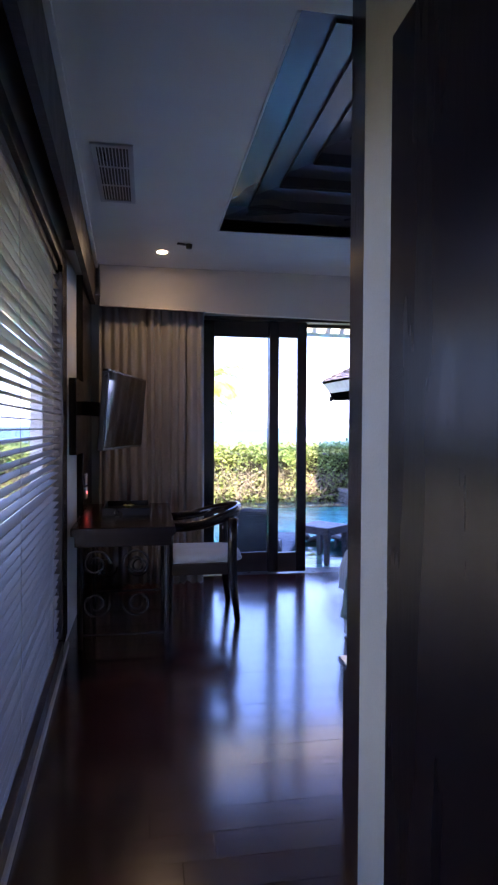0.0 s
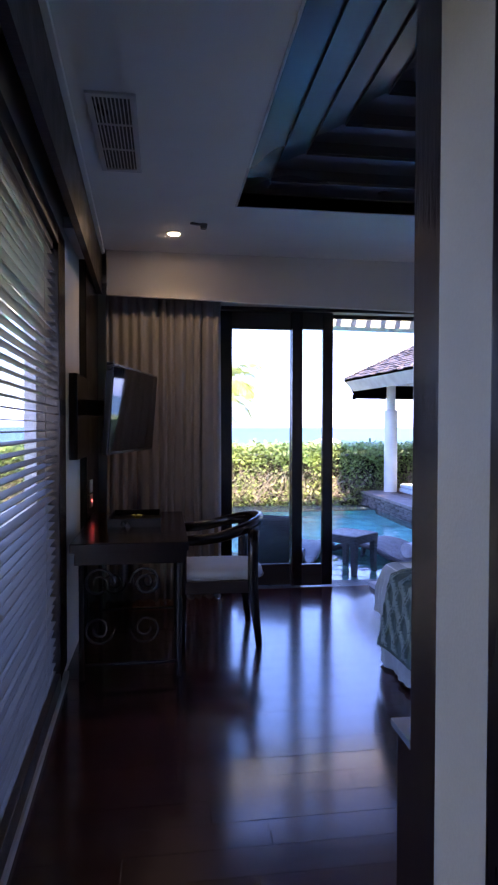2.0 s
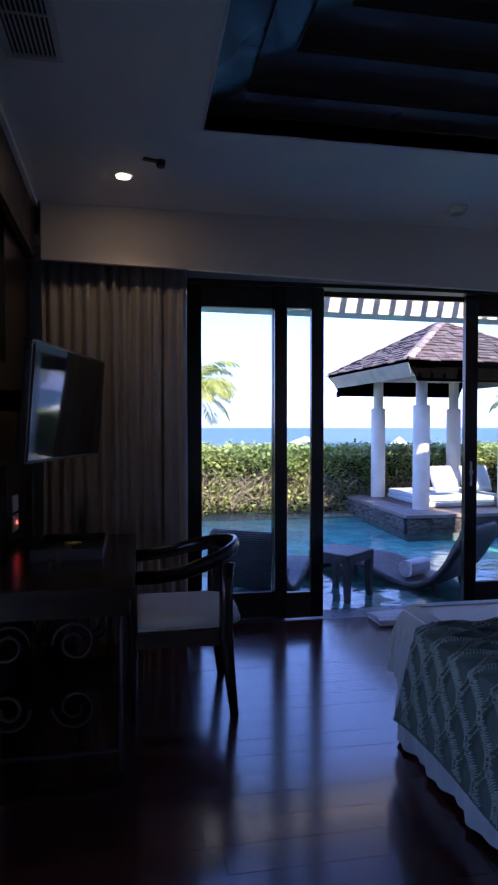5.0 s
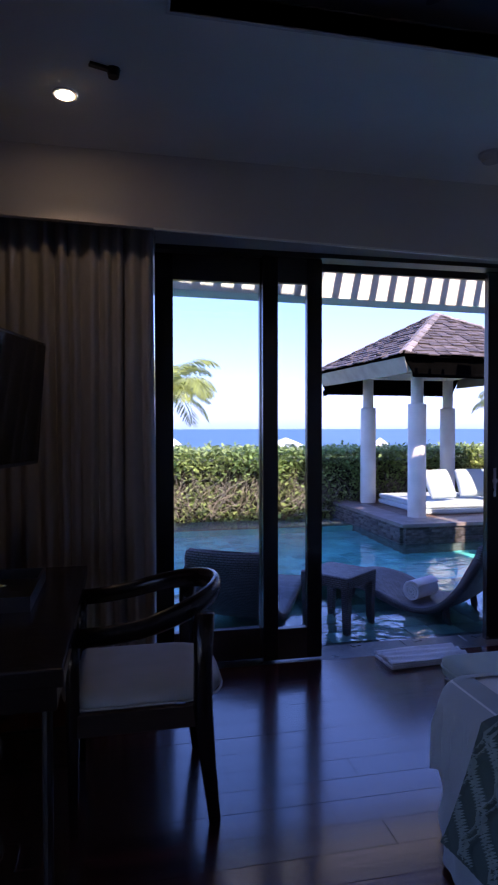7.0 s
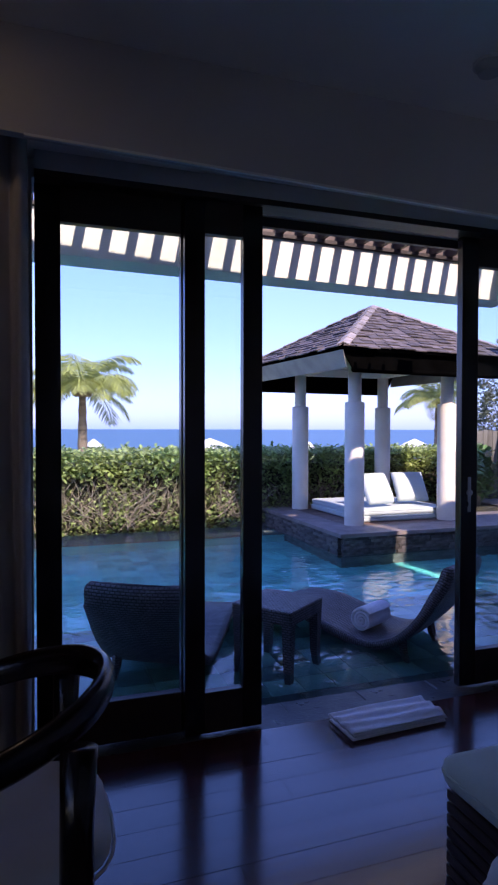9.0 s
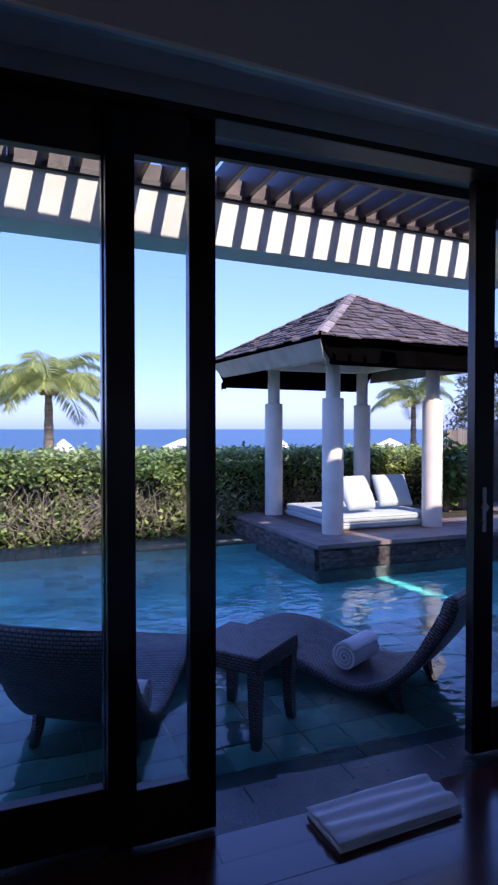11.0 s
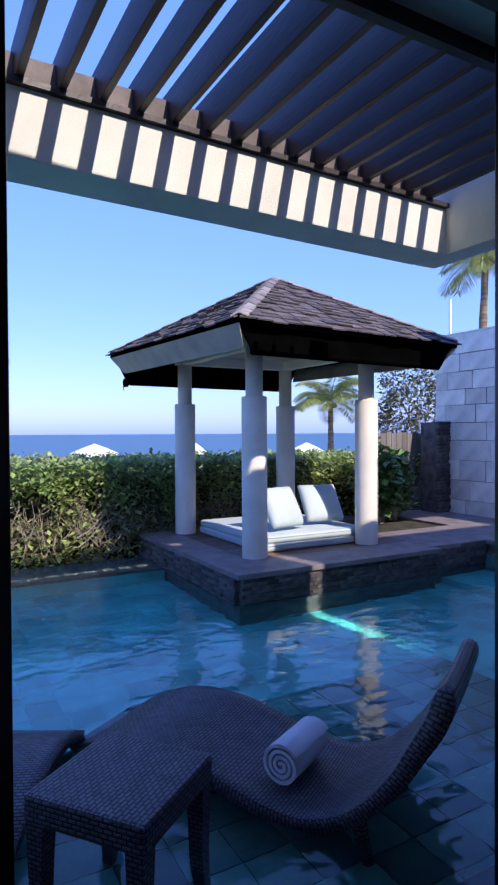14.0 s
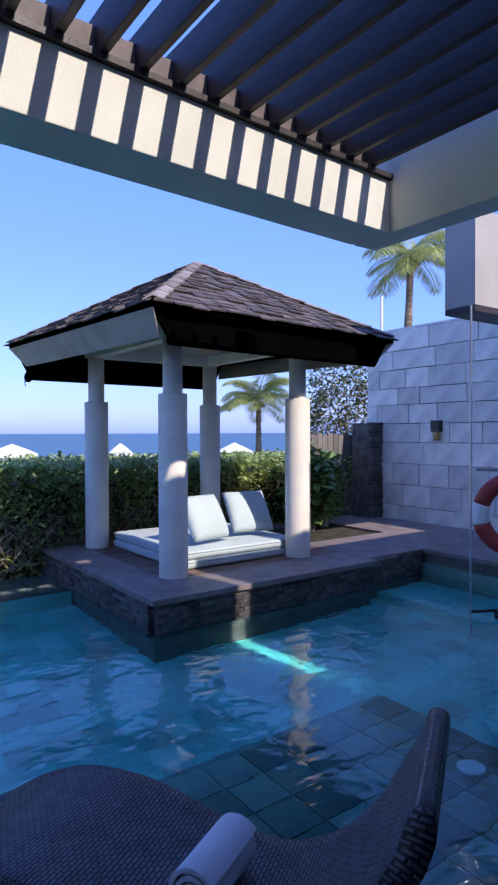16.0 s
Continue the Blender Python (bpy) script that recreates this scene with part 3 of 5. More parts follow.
boxed("window_frame", (LEFT - 0.1, LEFT + 0.012, 0.98, 3.6, 2.27, 2.36), M["darkwood_h"], win, bevel=0.004)
boxed("window_frame", (LEFT - 0.1, LEFT + 0.012, 0.98, 3.6, 0.02, 0.12), M["darkwood_h"], win, bevel=0.004)
for y0, y1 in ((0.98, 2.2), (2.27, 3.6)):
    p = boxed("pane", (LEFT - 0.085, LEFT - 0.08, y0, y1, 0.12, 2.27), M["glass"], win)
    p.visible_shadow = False
blind = thing("venetian_blind", "brown wooden venetian blind, slats nearly closed", "blind")
rng = random.Random(4)
for y0, y1 in ((1.0, 3.58),):
    bm = bmesh.new()
    box(bm, -0.023, 0.023, y0, y1, -0.0015, 0.0015)
    me = solid("slat", bm, M["blind"])
    for k in range(51):
        o = new("slat", me)
        o.matrix_world = pose(LEFT - 0.035, rng.uniform(-0.004, 0.004), 0.14 + 0.0415 * k, 0, 5 + rng.uniform(-4, 4), rng.uniform(-0.12, 0.12))
        o.parent = blind
    boxed("head_rail", (LEFT - 0.06, LEFT - 0.012, y0, y1, 2.235, 2.275), M["blind"], blind)
    for f in (0.12, 0.5, 0.88):
        y = y0 + (y1 - y0) * f
        boxed("ladder_cord", (LEFT - 0.006, LEFT - 0.004, y - 0.001, y + 0.001, 0.14, 2.24), M["blind"], blind)
skewed(setting("baseboard", (LEFT, LEFT + 0.022, -2.0, 3.85, -0.005, 0.035), M["plate"], "pale narrow skirting at the window wall", "baseboard", 0.003))
skewed(blind)
skewed(win)
setting("wall_panel_timber", (LEFT, LEFT + 0.045, 4.52, 5.24, 0.0, 2.44), M["darkwood"], "dark timber panel on the wall beside the curtain", "wall", 0.004)


# ---- bedroom things ----
def curtain_sheet(x0, x1, y, z0, z1, folds, depth, seed):
    r = random.Random(seed)
    bm = bmesh.new()
    n, rows = folds * 10, 14
    ph = [r.uniform(-1.3, 1.3) for _ in range(folds + 2)]
    grid = []
    for j in range(rows + 1):
        f = j / rows
        row = []
        for i in range(n + 1):
            u = i / n * folds
            k = int(u)
            w = ph[k] * (1 - (u - k)) + ph[k + 1] * (u - k)
            amp = depth * (0.55 + 0.45 * f) * (0.5 + 0.85 * abs(w))
            px = x0 + (x1 - x0) * i / n + 0.012 * math.sin(4 * f + k) * f
            row.append(bm.verts.new((px, y + amp * math.sin(2 * math.pi * u + w), z1 + (z0 - z1) * f)))
        grid.append(row)
    for a, b in zip(grid, grid[1:]):
        for i in range(n):
            bm.faces.new((a[i], a[i + 1], b[i + 1], b[i]))
    return bm


curtain = tagged(part("curtain", curtain_sheet(-0.14, 0.745, 5.3, 0.006, 2.43, 12, 0.046, 3), M["curtain"], smooth=True),
                 "grey-beige pleated curtain drawn aside in the corner", "curtain")
sol = curtain.modifiers.new("thickness", "SOLIDIFY")
sol.thickness = 0.004
rail = thing("curtain_rail", "dark curtain rail hidden above the curtain", "curtain rail")
boxed("rail", (-0.14, 4.9, 5.29, 5.31, 2.42, 2.438), M["black"], rail)


def television():
    tv = thing("television", "black flat television tilted out and down on a wall arm", "television", (0.0, 4.07, 1.46))
    tv.matrix_world = Matrix.Translation((-0.004, 4.07, 1.465)) @ Matrix.Rotation(radians(-14.6), 4, "Z") @ Matrix.Rotation(radians(4.4), 4, "Y")
    boxed("casing", (-0.045, -0.004, 0.0, 0.96, -0.27, 0.27), M["black"], tv, bevel=0.006)
    boxed("screen", (-0.004, 0.0, 0.014, 0.946, -0.252, 0.256), M["screen"], tv, "dark glossy screen")
    boxed("wall_arm", (-0.275, -0.045, 0.3, 0.36, -0.05, 0.05), M["black"], tv, bevel=0.004)
    return tv


television()
board = thing("mounting_board", "dark timber board on the wall behind the television", "board")
boxed("panel", (LEFT + 0.002, LEFT + 0.05, 4.05, 4.5, 1.17, 1.67), M["darkwood"], board, bevel=0.004)
for z, lit in ((0.96, False), (0.86, True)):
    s = thing("wall_socket", "grey plastic wall plate beside the desk" + (" with a red standby light" if lit else ""), "socket", group="wall plates by the desk")
    boxed("plate", (LEFT + 0.045, LEFT + 0.055, 4.62, 4.76, z - 0.042, z + 0.042), M["plate"], s, bevel=0.003)
    if lit:
        bm = bmesh.new()
        tube(bm, (LEFT + 0.055, 4.71, z), (LEFT + 0.058, 4.71, z), 0.008)
        part("standby_light", bm, M["led"], s, "glowing red light")


def spiral(bm, cx, cz, y, r0, turns, sign, start):
    pts = []
    for i in range(int(26 * turns)):
        a = start + sign * i / 26 * 2 * math.pi
        r = r0 * (1 - 0.75 * i / (26 * turns))
        pts.append((cx + r * math.cos(a), y, cz + r * math.sin(a)))
    sweep(bm, pts, 0.007, 6, up=(0, 1, 0))


def desk():
    d = thing("writing_desk", "dark timber writing desk on scrolled iron legs", "desk")
    boxed("desktop", (LEFT + 0.05, 0.43, 3.71, 4.9, 0.7, 0.75), M["darkwood"], d, "glossy dark timber top", bevel=0.006)
    boxed("apron", (LEFT + 0.07, 0.41, 3.74, 4.86, 0.63, 0.7), M["darkwood"], d, bevel=0.004)
    for y in (3.79, 4.8):
        bm = bmesh.new()
        for x in (LEFT + 0.1, 0.38):
            tube(bm, (x, y, 0), (x, y, 0.64), 0.014)
        tube(bm, (LEFT + 0.1, y, 0.08), (0.38, y, 0.08), 0.009)
        for cx, cz, s, st in ((-0.05, 0.52, 1, 0), (0.2, 0.52, -1, math.pi), (-0.05, 0.27, -1, 0), (0.2, 0.27, 1, math.pi)):
            spiral(bm, cx, cz, y, 0.085, 1.6, s, st)
        part("leg_frame", bm, M["iron"], d, "wrought iron scrolls")
    return d


desk()
tray = thing("tray", "dark shallow tray on the desk", "tray", (0.12, 4.45, 0.75))
boxed("tray_base", (-0.16, 0.16, -0.22, 0.22, 0.0, 0.012), M["black"], tray)
for dims in ((-0.16, -0.15, -0.22, 0.22, 0.012, 0.05), (0.15, 0.16, -0.22, 0.22, 0.012, 0.05), (-0.15, 0.15, -0.22, -0.21, 0.012, 0.05), (-0.15, 0.15, 0.21, 0.22, 0.012, 0.05)):
    boxed("tray_side", dims, M["black"], tray)
fl = thing("flower", "small yellow-white frangipani on the tray", "flower", (0.13, 4.4, 0.765))
for k in range(5):
    bm = bmesh.new()
    sweep(bm, [(0, 0, 0), (0.018, 0, 0.014), (0.04, 0, 0.02), (0.055, 0, 0.012)], [0.004, 0.014, 0.015, 0.004], 8, 0.25)
    p = part("petal", bm, M["petal"], fl, smooth=True)
    p.matrix_local = pose(0, 0, 0, 0, -25, 72 * k)


def piping(parent, x0, x1, y0, y1, z, mat, r=0.004, corner=0.028):
    """A sewn cord round a cushion's edge."""
    pts = []
    for cx, cy, a0 in ((x1 - corner, y1 - corner, 0), (x0 + corner, y1 - corner, 90), (x0 + corner, y0 + corner, 180), (x1 - corner, y0 + corner, 270)):
        for k in range(5):
            a = radians(a0 + 22.5 * k)
            pts.append((cx + (corner + 0.002) * math.cos(a), cy + (corner + 0.002) * math.sin(a), z))
    bm = bmesh.new()
    sweep(bm, pts + pts[:1], r, 6)
    return part("piping", bm, mat, parent, smooth=True)


def rounded_plan(w, x0, x1, inset=0.0, n=14):
    """Outline of the seat: square in front, rounded towards the back."""
    pts = [(x0 + inset, -w + inset), (x0 + inset, w - inset)]
    for i in range(n + 1):
        a = math.pi / 2 - math.pi * i / n
        e = 0.62
        c, d = math.cos(a), math.sin(a)
        pts.append((0.06 + (x1 - 0.06 - inset) * abs(c) ** e, (w - inset) * math.copysign(abs(d) ** e, d)))
    return pts


def armchair(x, y, turn):
    c = thing("desk_chair", "dark timber armchair with curved back and pale padded seat", "chair", (x, y, 0), turn)
    w, dp = 0.24, 0.23
    # faces -x; its rounded back is on the +x side
    for px, py, top, lean, wide in ((-dp, -w, 0.66, 0.0, 0.9), (-dp, w, 0.66, 0.0, 0.9), (dp - 0.03, -w - 0.012, 0.725, 0.025, 1.35), (dp - 0.03, w + 0.012, 0.725, 0.025, 1.35)):
        bm = bmesh.new()
        pts = [(px + 1.6 * lean, py, 0), (px + 0.7 * lean, py, 0.2), (px, py, 0.4), (px, py, 0.56), (px + 0.2 * lean, py, top)]
        sweep(bm, pts, [0.015 * wide, 0.02 * wide, 0.025 * wide, 0.024 * wide, 0.027 * wide], 12, 0.75, (0, 1, 0))
        part("leg", bm, M["darkwood"], c, smooth=True)
    for dims in ((-dp, dp - 0.03, -w - 0.012, -w + 0.012, 0.335, 0.41), (-dp, dp - 0.03, w - 0.012, w + 0.012, 0.335, 0.41), (-dp - 0.012, -dp + 0.012, -w, w, 0.335, 0.41),
                 (dp - 0.042, dp - 0.018, -w, w, 0.335, 0.41)):
        boxed("seat_rail", dims, M["darkwood_h"], c, bevel=0.003)
    bm = bmesh.new()
    rings = []
    for z, inset in ((0.41, 0.012), (0.425, 0.0), (0.455, 0.004), (0.472, 0.022), (0.48, 0.06), (0.484, 0.12)):
        rings.append([bm.verts.new((px, py, z)) for px, py in rounded_plan(w - 0.012, -dp + 0.0, dp + 0.06, inset)])
    for r0, r1 in zip(rings, rings[1:]):
        for k in range(len(r0)):
            bm.faces.new((r0[k], r0[(k + 1) % len(r0)], r1[(k + 1) % len(r0)], r1[k]))
    bm.faces.new(rings[0][::-1])
    bm.faces.new(rings[-1])
    seat = part("seat", bm, M["seat"], c, "pale grey padded seat", smooth=True)
    bm = bmesh.new()
    edge = [(px, py, 0.418) for px, py in rounded_plan(w - 0.008, -dp - 0.004, dp + 0.064)]
    sweep(bm, edge + edge[:1], 0.0045, 6)
    part("piping", bm, M["seat"], seat, smooth=True)
    # armrest and back rail in one sweep: a band, broadest behind
    pts, rad = [], []
    for i in range(37):
        a = -math.pi * 0.5 + math.pi * i / 36
        f = math.sin(math.pi * i / 36)
        pts.append((-0.02 + 0.30 * math.cos(a), 0.268 * math.sin(a), 0.685 + 0.08 * f))
        rad.append(0.019 + 0.004 * f)
    pts = [(-0.25, -0.25, 0.665), (-0.12, -0.264, 0.672)] + pts + [(-0.12, 0.264, 0.672), (-0.25, 0.25, 0.665)]
    rad = [0.018, 0.019] + rad + [0.019, 0.018]
    bm = bmesh.new()
    sweep(bm, pts, rad, 14, 1.75)
    part("back_rail", bm, M["darkwood"], c, "curved dark armrest and back rail", smooth=True)
    return c


armchair(0.645, 4.43, 0.0)


def bed():
    b = thing("bed", "double bed with white linen and a green quilted cover", "bed")
    x0, x1, y0, y1 = 1.56, 3.5, 2.0, 3.86
    boxed("base", (x0 + 0.06, x1, y0 + 0.06, y1 - 0.06, 0.0, 0.3), M["darkwood_h"], b, bevel=0.01)
    bm = bmesh.new()
    box(bm, x0, x1, y0, y1, 0.1, 0.58, bevel=0.05)
    part("mattress", bm, M["linen"], b, "white mattress and valance", smooth=True)
    # the valance hangs in soft folds
    bm = bmesh.new()
    r = random.Random(9)
    pts = [(x0 - 0.012, y0 + (y1 - y0) * i / 90, 0) for i in range(91)] + [(x0 + (x1 - x0) * i / 80, y1 + 0.012, 0) for i in range(1, 81)]
    rows = []
    for j in range(15):
        f = j / 14
        row = []
        for i, (px, py, _) in enumerate(pts):
            wob = (0.014 * math.sin(i * 0.55 + 0.8 * math.sin(i * 0.13)) + 0.008 * math.sin(i * 1.31)) * f + 0.012 * f + 0.007 * math.sin(f * 11 + 1.2 * math.sin(i * 0.31))
            low = 0.035 + 0.012 * math.sin(i * 0.045 + 1) + 0.006 * math.sin(i * 0.21)
            z = 0.34 + (low - 0.34) * f
            row.append(bm.verts.new((px - (wob if i <= 90 else 0), py + (wob if i >= 90 else 0), z)))
        rows.append(row)
    for a, c in zip(rows, rows[1:]):
        for i in range(len(pts) - 1):
            bm.faces.new((a[i], a[i + 1], c[i + 1], c[i]))
    part("valance", bm, M["sheet"], b, "hanging white valance with folds", smooth=True)
    # quilted cover: corded strands that cross into ovals, over the top and hanging down the side
    ny, ns = 560, 260
    sv = np.linspace(0, 1.7, ns + 1)[None, :]
    hang = 0.42
    end = y1 - 0.12 - 0.2 * np.clip(sv / hang, 0, 1) ** 0.8
    yv = y0 - 0.02 + (end - y0 + 0.02) * np.linspace(0, 1, ny + 1)[:, None]
    h = 0.004 * np.sin(sv * 13 + yv * 9)
    cell = 0.125
    for sign in (1, -1):
        for off in (-0.011, 0.011):
            u = (yv + 0.12 * sv + sign * 0.032 * np.sin(sv * 2 * np.pi / 0.24) + off + (0.0 if sign > 0 else cell / 2)) / cell
            d = np.abs(u - np.round(u)) * cell
            h = np.maximum(h, 0.024 * np.exp(-(d / 0.0052) ** 2) + 0.003 * np.sin(sv * 9 + yv * 7))
    h = h * np.clip((sv + 0.004) / 0.04, 0, 1) * np.clip((end - yv) / 0.03, 0.05, 1)
    over = np.clip((sv - hang) / 0.06, 0, 1)
    hung = np.clip(hang - sv, 0, None)
    px = x0 - 0.07 + np.clip(sv - hang, 0, None) - 0.012 * np.sin(yv * 9) * hung - (1 - over) * h
    pz = 0.585 - hung + 0.015 * np.sin(over * np.pi / 2) + over * h - 0.05 * np.clip((yv - (y1 - 0.35)) / 0.3, 0, 1) ** 2
    verts = np.stack([px + 0 * yv, yv + 0 * sv, pz + 0 * yv], 2).reshape(-1, 3)
    idx = np.arange((ny + 1) * (ns + 1)).reshape(ny + 1, ns + 1)
    quads = np.stack([idx[:-1, :-1], idx[1:, :-1], idx[1:, 1:], idx[:-1, 1:]], 2).reshape(-1, 4)
    cover = tagged(cloud("quilt", verts.tolist(), quads.tolist(), M["quilt"], b, smooth=True), "dark green quilted cover, raised crossing cords painted paler as if lit")
    # faces high on the ridges take the paler colour as painted light
    cover.data.materials.append(M["cord"])
    cover.data.polygons.foreach_set("material_index", (h[:-1, :-1] > 0.011).astype(np.int32).ravel())
    # plain sheet draped round the corner at the window side
    path = [(x0 - 0.028, 3.5 + 0.012 * i) for i in range(25)]
    path += [(x0 + 0.072 - 0.1 * math.cos(radians(a)), y1 - 0.06 + 0.1 * math.sin(radians(a))) for a in range(6, 91, 7)]
    path += [(x0 + 0.072 + 0.02 * i, y1 + 0.04) for i in range(1, 90)]
    bm = bmesh.new()
    rows = []
    for i, (px, py) in enumerate(path):
        q0, q1 = path[max(0, i - 1)], path[min(len(path) - 1, i + 1)]
        d = Vector((q1[0] - q0[0], q1[1] - q0[1], 0)).normalized()
        out = Vector((-d.y, d.x, 0))
        row = []
        for j in range(22):
            f = j / 21
            if f < 0.25:
                a = f / 0.25 * math.pi / 2
                off, z = -0.1 * (1 - math.sin(a)), 0.5 + 0.085 * math.cos(a)
            else:
                g = (f - 0.25) / 0.75
                fold = 0.024 * abs(math.sin(i * 0.62 + 1.1 * math.sin(i * 0.23) + 1.3 * g)) + 0.012 * math.sin(i * 1.7 + 2 * g + math.sin(i * 0.4)) - 0.012
                off, z = 0.01 * g + fold * min(1, 0.35 + 2.2 * g), 0.5 - (0.22 + 0.03 * math.sin(i * 0.21)) * g
            row.append(bm.verts.new((px + out.x * off, py + out.y * off, z)))
        rows.append(row)
    for p, q in zip(rows, rows[1:]):
        for j in range(21):
            bm.faces.new((p[j], p[j + 1], q[j + 1], q[j]))
    part("sheet", bm, M["sheet"], b, "plain grey-white sheet hanging in folds round the corner", smooth=True)
    return b


bed()


def bench():
    b = thing("bench", "dark timber bench with a pale green cushion", "bench")
    x0, x1, y0, y1 = 1.86, 3.6, 3.94, 4.42
    boxed("base", (x0 + 0.035, x1, y0 + 0.035, y1 - 0.035, 0.0, 0.33), M["darkwood_h"], b)
    for k in range(9):
        z = 0.004 + 0.036 * k
        boxed("slat", (x0 + 0.016, x1, y0 + 0.018, y1 - 0.018, z, z + 0.031), M["darkwood_h"], b, bevel=0.006)
    bm = bmesh.new()
    box(bm, x0, x1, y0, y1, 0.33, 0.42, bevel=0.04)
    pad_ob = part("cushion", bm, M["cushion"], b, "pale green padded cushion", smooth=True)
    piping(pad_ob, x0, x1, y0, y1, 0.375, M["cushion"], 0.004, 0.04)


bench()
cab = thing("low_cabinet", "low dark timber cabinet beside the partition", "cabinet")
boxed("body", (0.97, 1.45, 1.845, 2.13, 0.0, 0.485), M["darkwood"], cab, bevel=0.004)
boxed("top", (0.957, 1.46, 1.842, 2.15, 0.485, 0.508), M["cabinet_top"], cab, "smoky glossy top", bevel=0.003)
drw = boxed("drawer_front", (1.0, 1.4, 2.13, 2.145, 0.25, 0.46), M["darkwood_h"], cab, bevel=0.003)
bm = bmesh.new()
tube(bm, (1.2, 2.145, 0.4), (1.2, 2.165, 0.4), 0.01, 0.014, 12)
part("knob", bm, M["metal"], drw, "small steel knob")


def folded_towel():
    t = thing("bath_mat", "folded grey-white ribbed towel mat on the floor", "towel", (2.3, 5.39, 0.0), 3)
    for k, (z, dx) in enumerate(((0.0, 0.0), (0.014, 0.006), (0.028, -0.004))):
        bm = bmesh.new()
        nx, ny = 26, 28
        top = []
        for i in range(nx + 1):
            row = []
            for j in range(ny + 1):
                x, y = -0.25 + 0.5 * i / nx, -0.105 + 0.21 * j / ny
                h = 0.013 + 0.003 * math.sin(x * 15 + k) * math.sin(y * 30) + 0.006 * math.sin(y * 95 + x * 4)
                e = min(1, 8 * min(j, ny - j) / ny)
                row.append(bm.verts.new((x + dx, y, z + 0.003 + h * e)))
            top.append(row)
        for a, c in zip(top, top[1:]):
            for j in range(ny):
                bm.faces.new((a[j], a[j + 1], c[j + 1], c[j]))
        geo = bmesh.ops.extrude_face_region(bm, geom=bm.faces[:])
        for v in geo["geom"]:
            if isinstance(v, bmesh.types.BMVert):
                v.co.z = z + 0.001
        part("fold", bm, M["towel"], t, smooth=True)


folded_towel()

# ceiling fittings
vent = thing("air_vent", "white slotted air conditioning grille in the ceiling", "vent", (0.09, 3.31, CEIL))
for dims in ((-0.1, -0.075, -0.37, 0.37, -0.012, 0.002), (0.075, 0.1, -0.37, 0.37, -0.012, 0.002), (-0.075, 0.075, -0.37, -0.345, -0.012, 0.002),
             (-0.075, 0.075, 0.345, 0.37, -0.012, 0.002)):
    boxed("frame", dims, M["grille"], vent, bevel=0.003)
boxed("backing", (-0.075, 0.075, -0.345, 0.345, -0.003, 0.0), M["black"], vent)
for k in range(9):
    x = -0.064 + 0.016 * k
    boxed("slat", (x - 0.0022, x + 0.0022, -0.345, 0.345, -0.011, -0.003), M["grille"], vent)
for y in (-0.12, 0.12):
    boxed("slat", (-0.075, 0.075, y - 0.002, y + 0.002, -0.012, -0.0045), M["grille"], vent)
lamp = thing("downlight", "small round recessed ceiling lamp, switched on", "ceiling lamp", (0.37, 4.67, CEIL))
bm = bmesh.new()
tube(bm, (0, 0, -0.006), (0, 0, 0.001), 0.046, 0.05, 24)
part("rim", bm, M["grille"], lamp)
bm = bmesh.new()
tube(bm, (0, 0, -0.009), (0, 0, -0.006), 0.034, n=24)
part("bulb", bm, M["downlight"], lamp, "warm glowing bulb")
spot = new("downlight_beam", bpy.data.lights.new("downlight_beam", "SPOT"))
spot.data.energy, spot.data.color, spot.data.spot_size, spot.data.shadow_soft_size = 0.4, (1.0, 0.78, 0.5), radians(120), 0.03
spot.matrix_world = look((0.37, 4.67, CEIL - 0.02), (0.37, 4.75, 0))
dev = thing("sprinkler", "small dark sprinkler bracket on the ceiling", "sprinkler", (0.52, 4.45, CEIL), 18)
boxed("bracket", (-0.05, 0.03, -0.012, 0.012, -0.012, 0.0), M["black"], dev, bevel=0.003)
bm = bmesh.new()
tube(bm, (0.04, 0, -0.03), (0.04, 0, 0.0), 0.02, 0.026, 14)
part("head", bm, M["black"], dev)
det = thing("smoke_detector", "grey round smoke detector on the ceiling", "detector", (2.34, 4.8, CEIL))
bm = bmesh.new()
tube(bm, (0, 0, -0.012), (0, 0, 0), 0.06, n=24)
part("base", bm, M["plate"], det)
bm = bmesh.new()
tube(bm, (0, 0, -0.04), (0, 0, -0.012), 0.04, 0.052, 24)
part("head", bm, M["plate"], det)


# ---- garden and pool ----
WATER = -0.06
setting("pool_wall_house", (-6.0, 7.0, 5.62, 5.66, -1.3, -0.21), M["tile_deep"], "tiled pool wall", "pool")
setting("pool_shelf", (0.2, 4.6, 5.66, 7.5, -1.3, -0.232), M["tile"], "shallow shelf in the pool", "pool")
setting("pool_floor", (-6.0, 7.0, 5.66, 11.0, -1.5, -0.65), M["tile_deep"], "pool floor", "pool")
setting("pool_wall_side", (7.0, 7.06, 5.66, 9.1, -1.3, 0.04), M["tile"], "tiled pool wall", "pool")
setting("pool_bench", (6.35, 6.998, 5.9, 9.1, -1.3, -0.4), M["tile_deep"], "tiled bench under water along the side deck", "pool", 0.01)
setting("pool_wall_left", (-6.1, -6.0, 5.62, 11.0, -1.3, 0.05), M["tile_deep"], "tiled pool wall", "pool")
setting("pool_wall_back", (-6.0, 3.95, 10.64, 11.2, -1.3, -0.172), M["tile_deep"], "tiled pool wall below the hedge", "pool")
setting("pool_edge", (-6.0, 3.95, 10.62, 11.3, -0.17, -0.085), M["deck"], "wet stone edge of the pool below the hedge", "pool", 0.003)
bm = bmesh.new()
bmesh.ops.create_grid(bm, x_segments=1, y_segments=1, size=1)
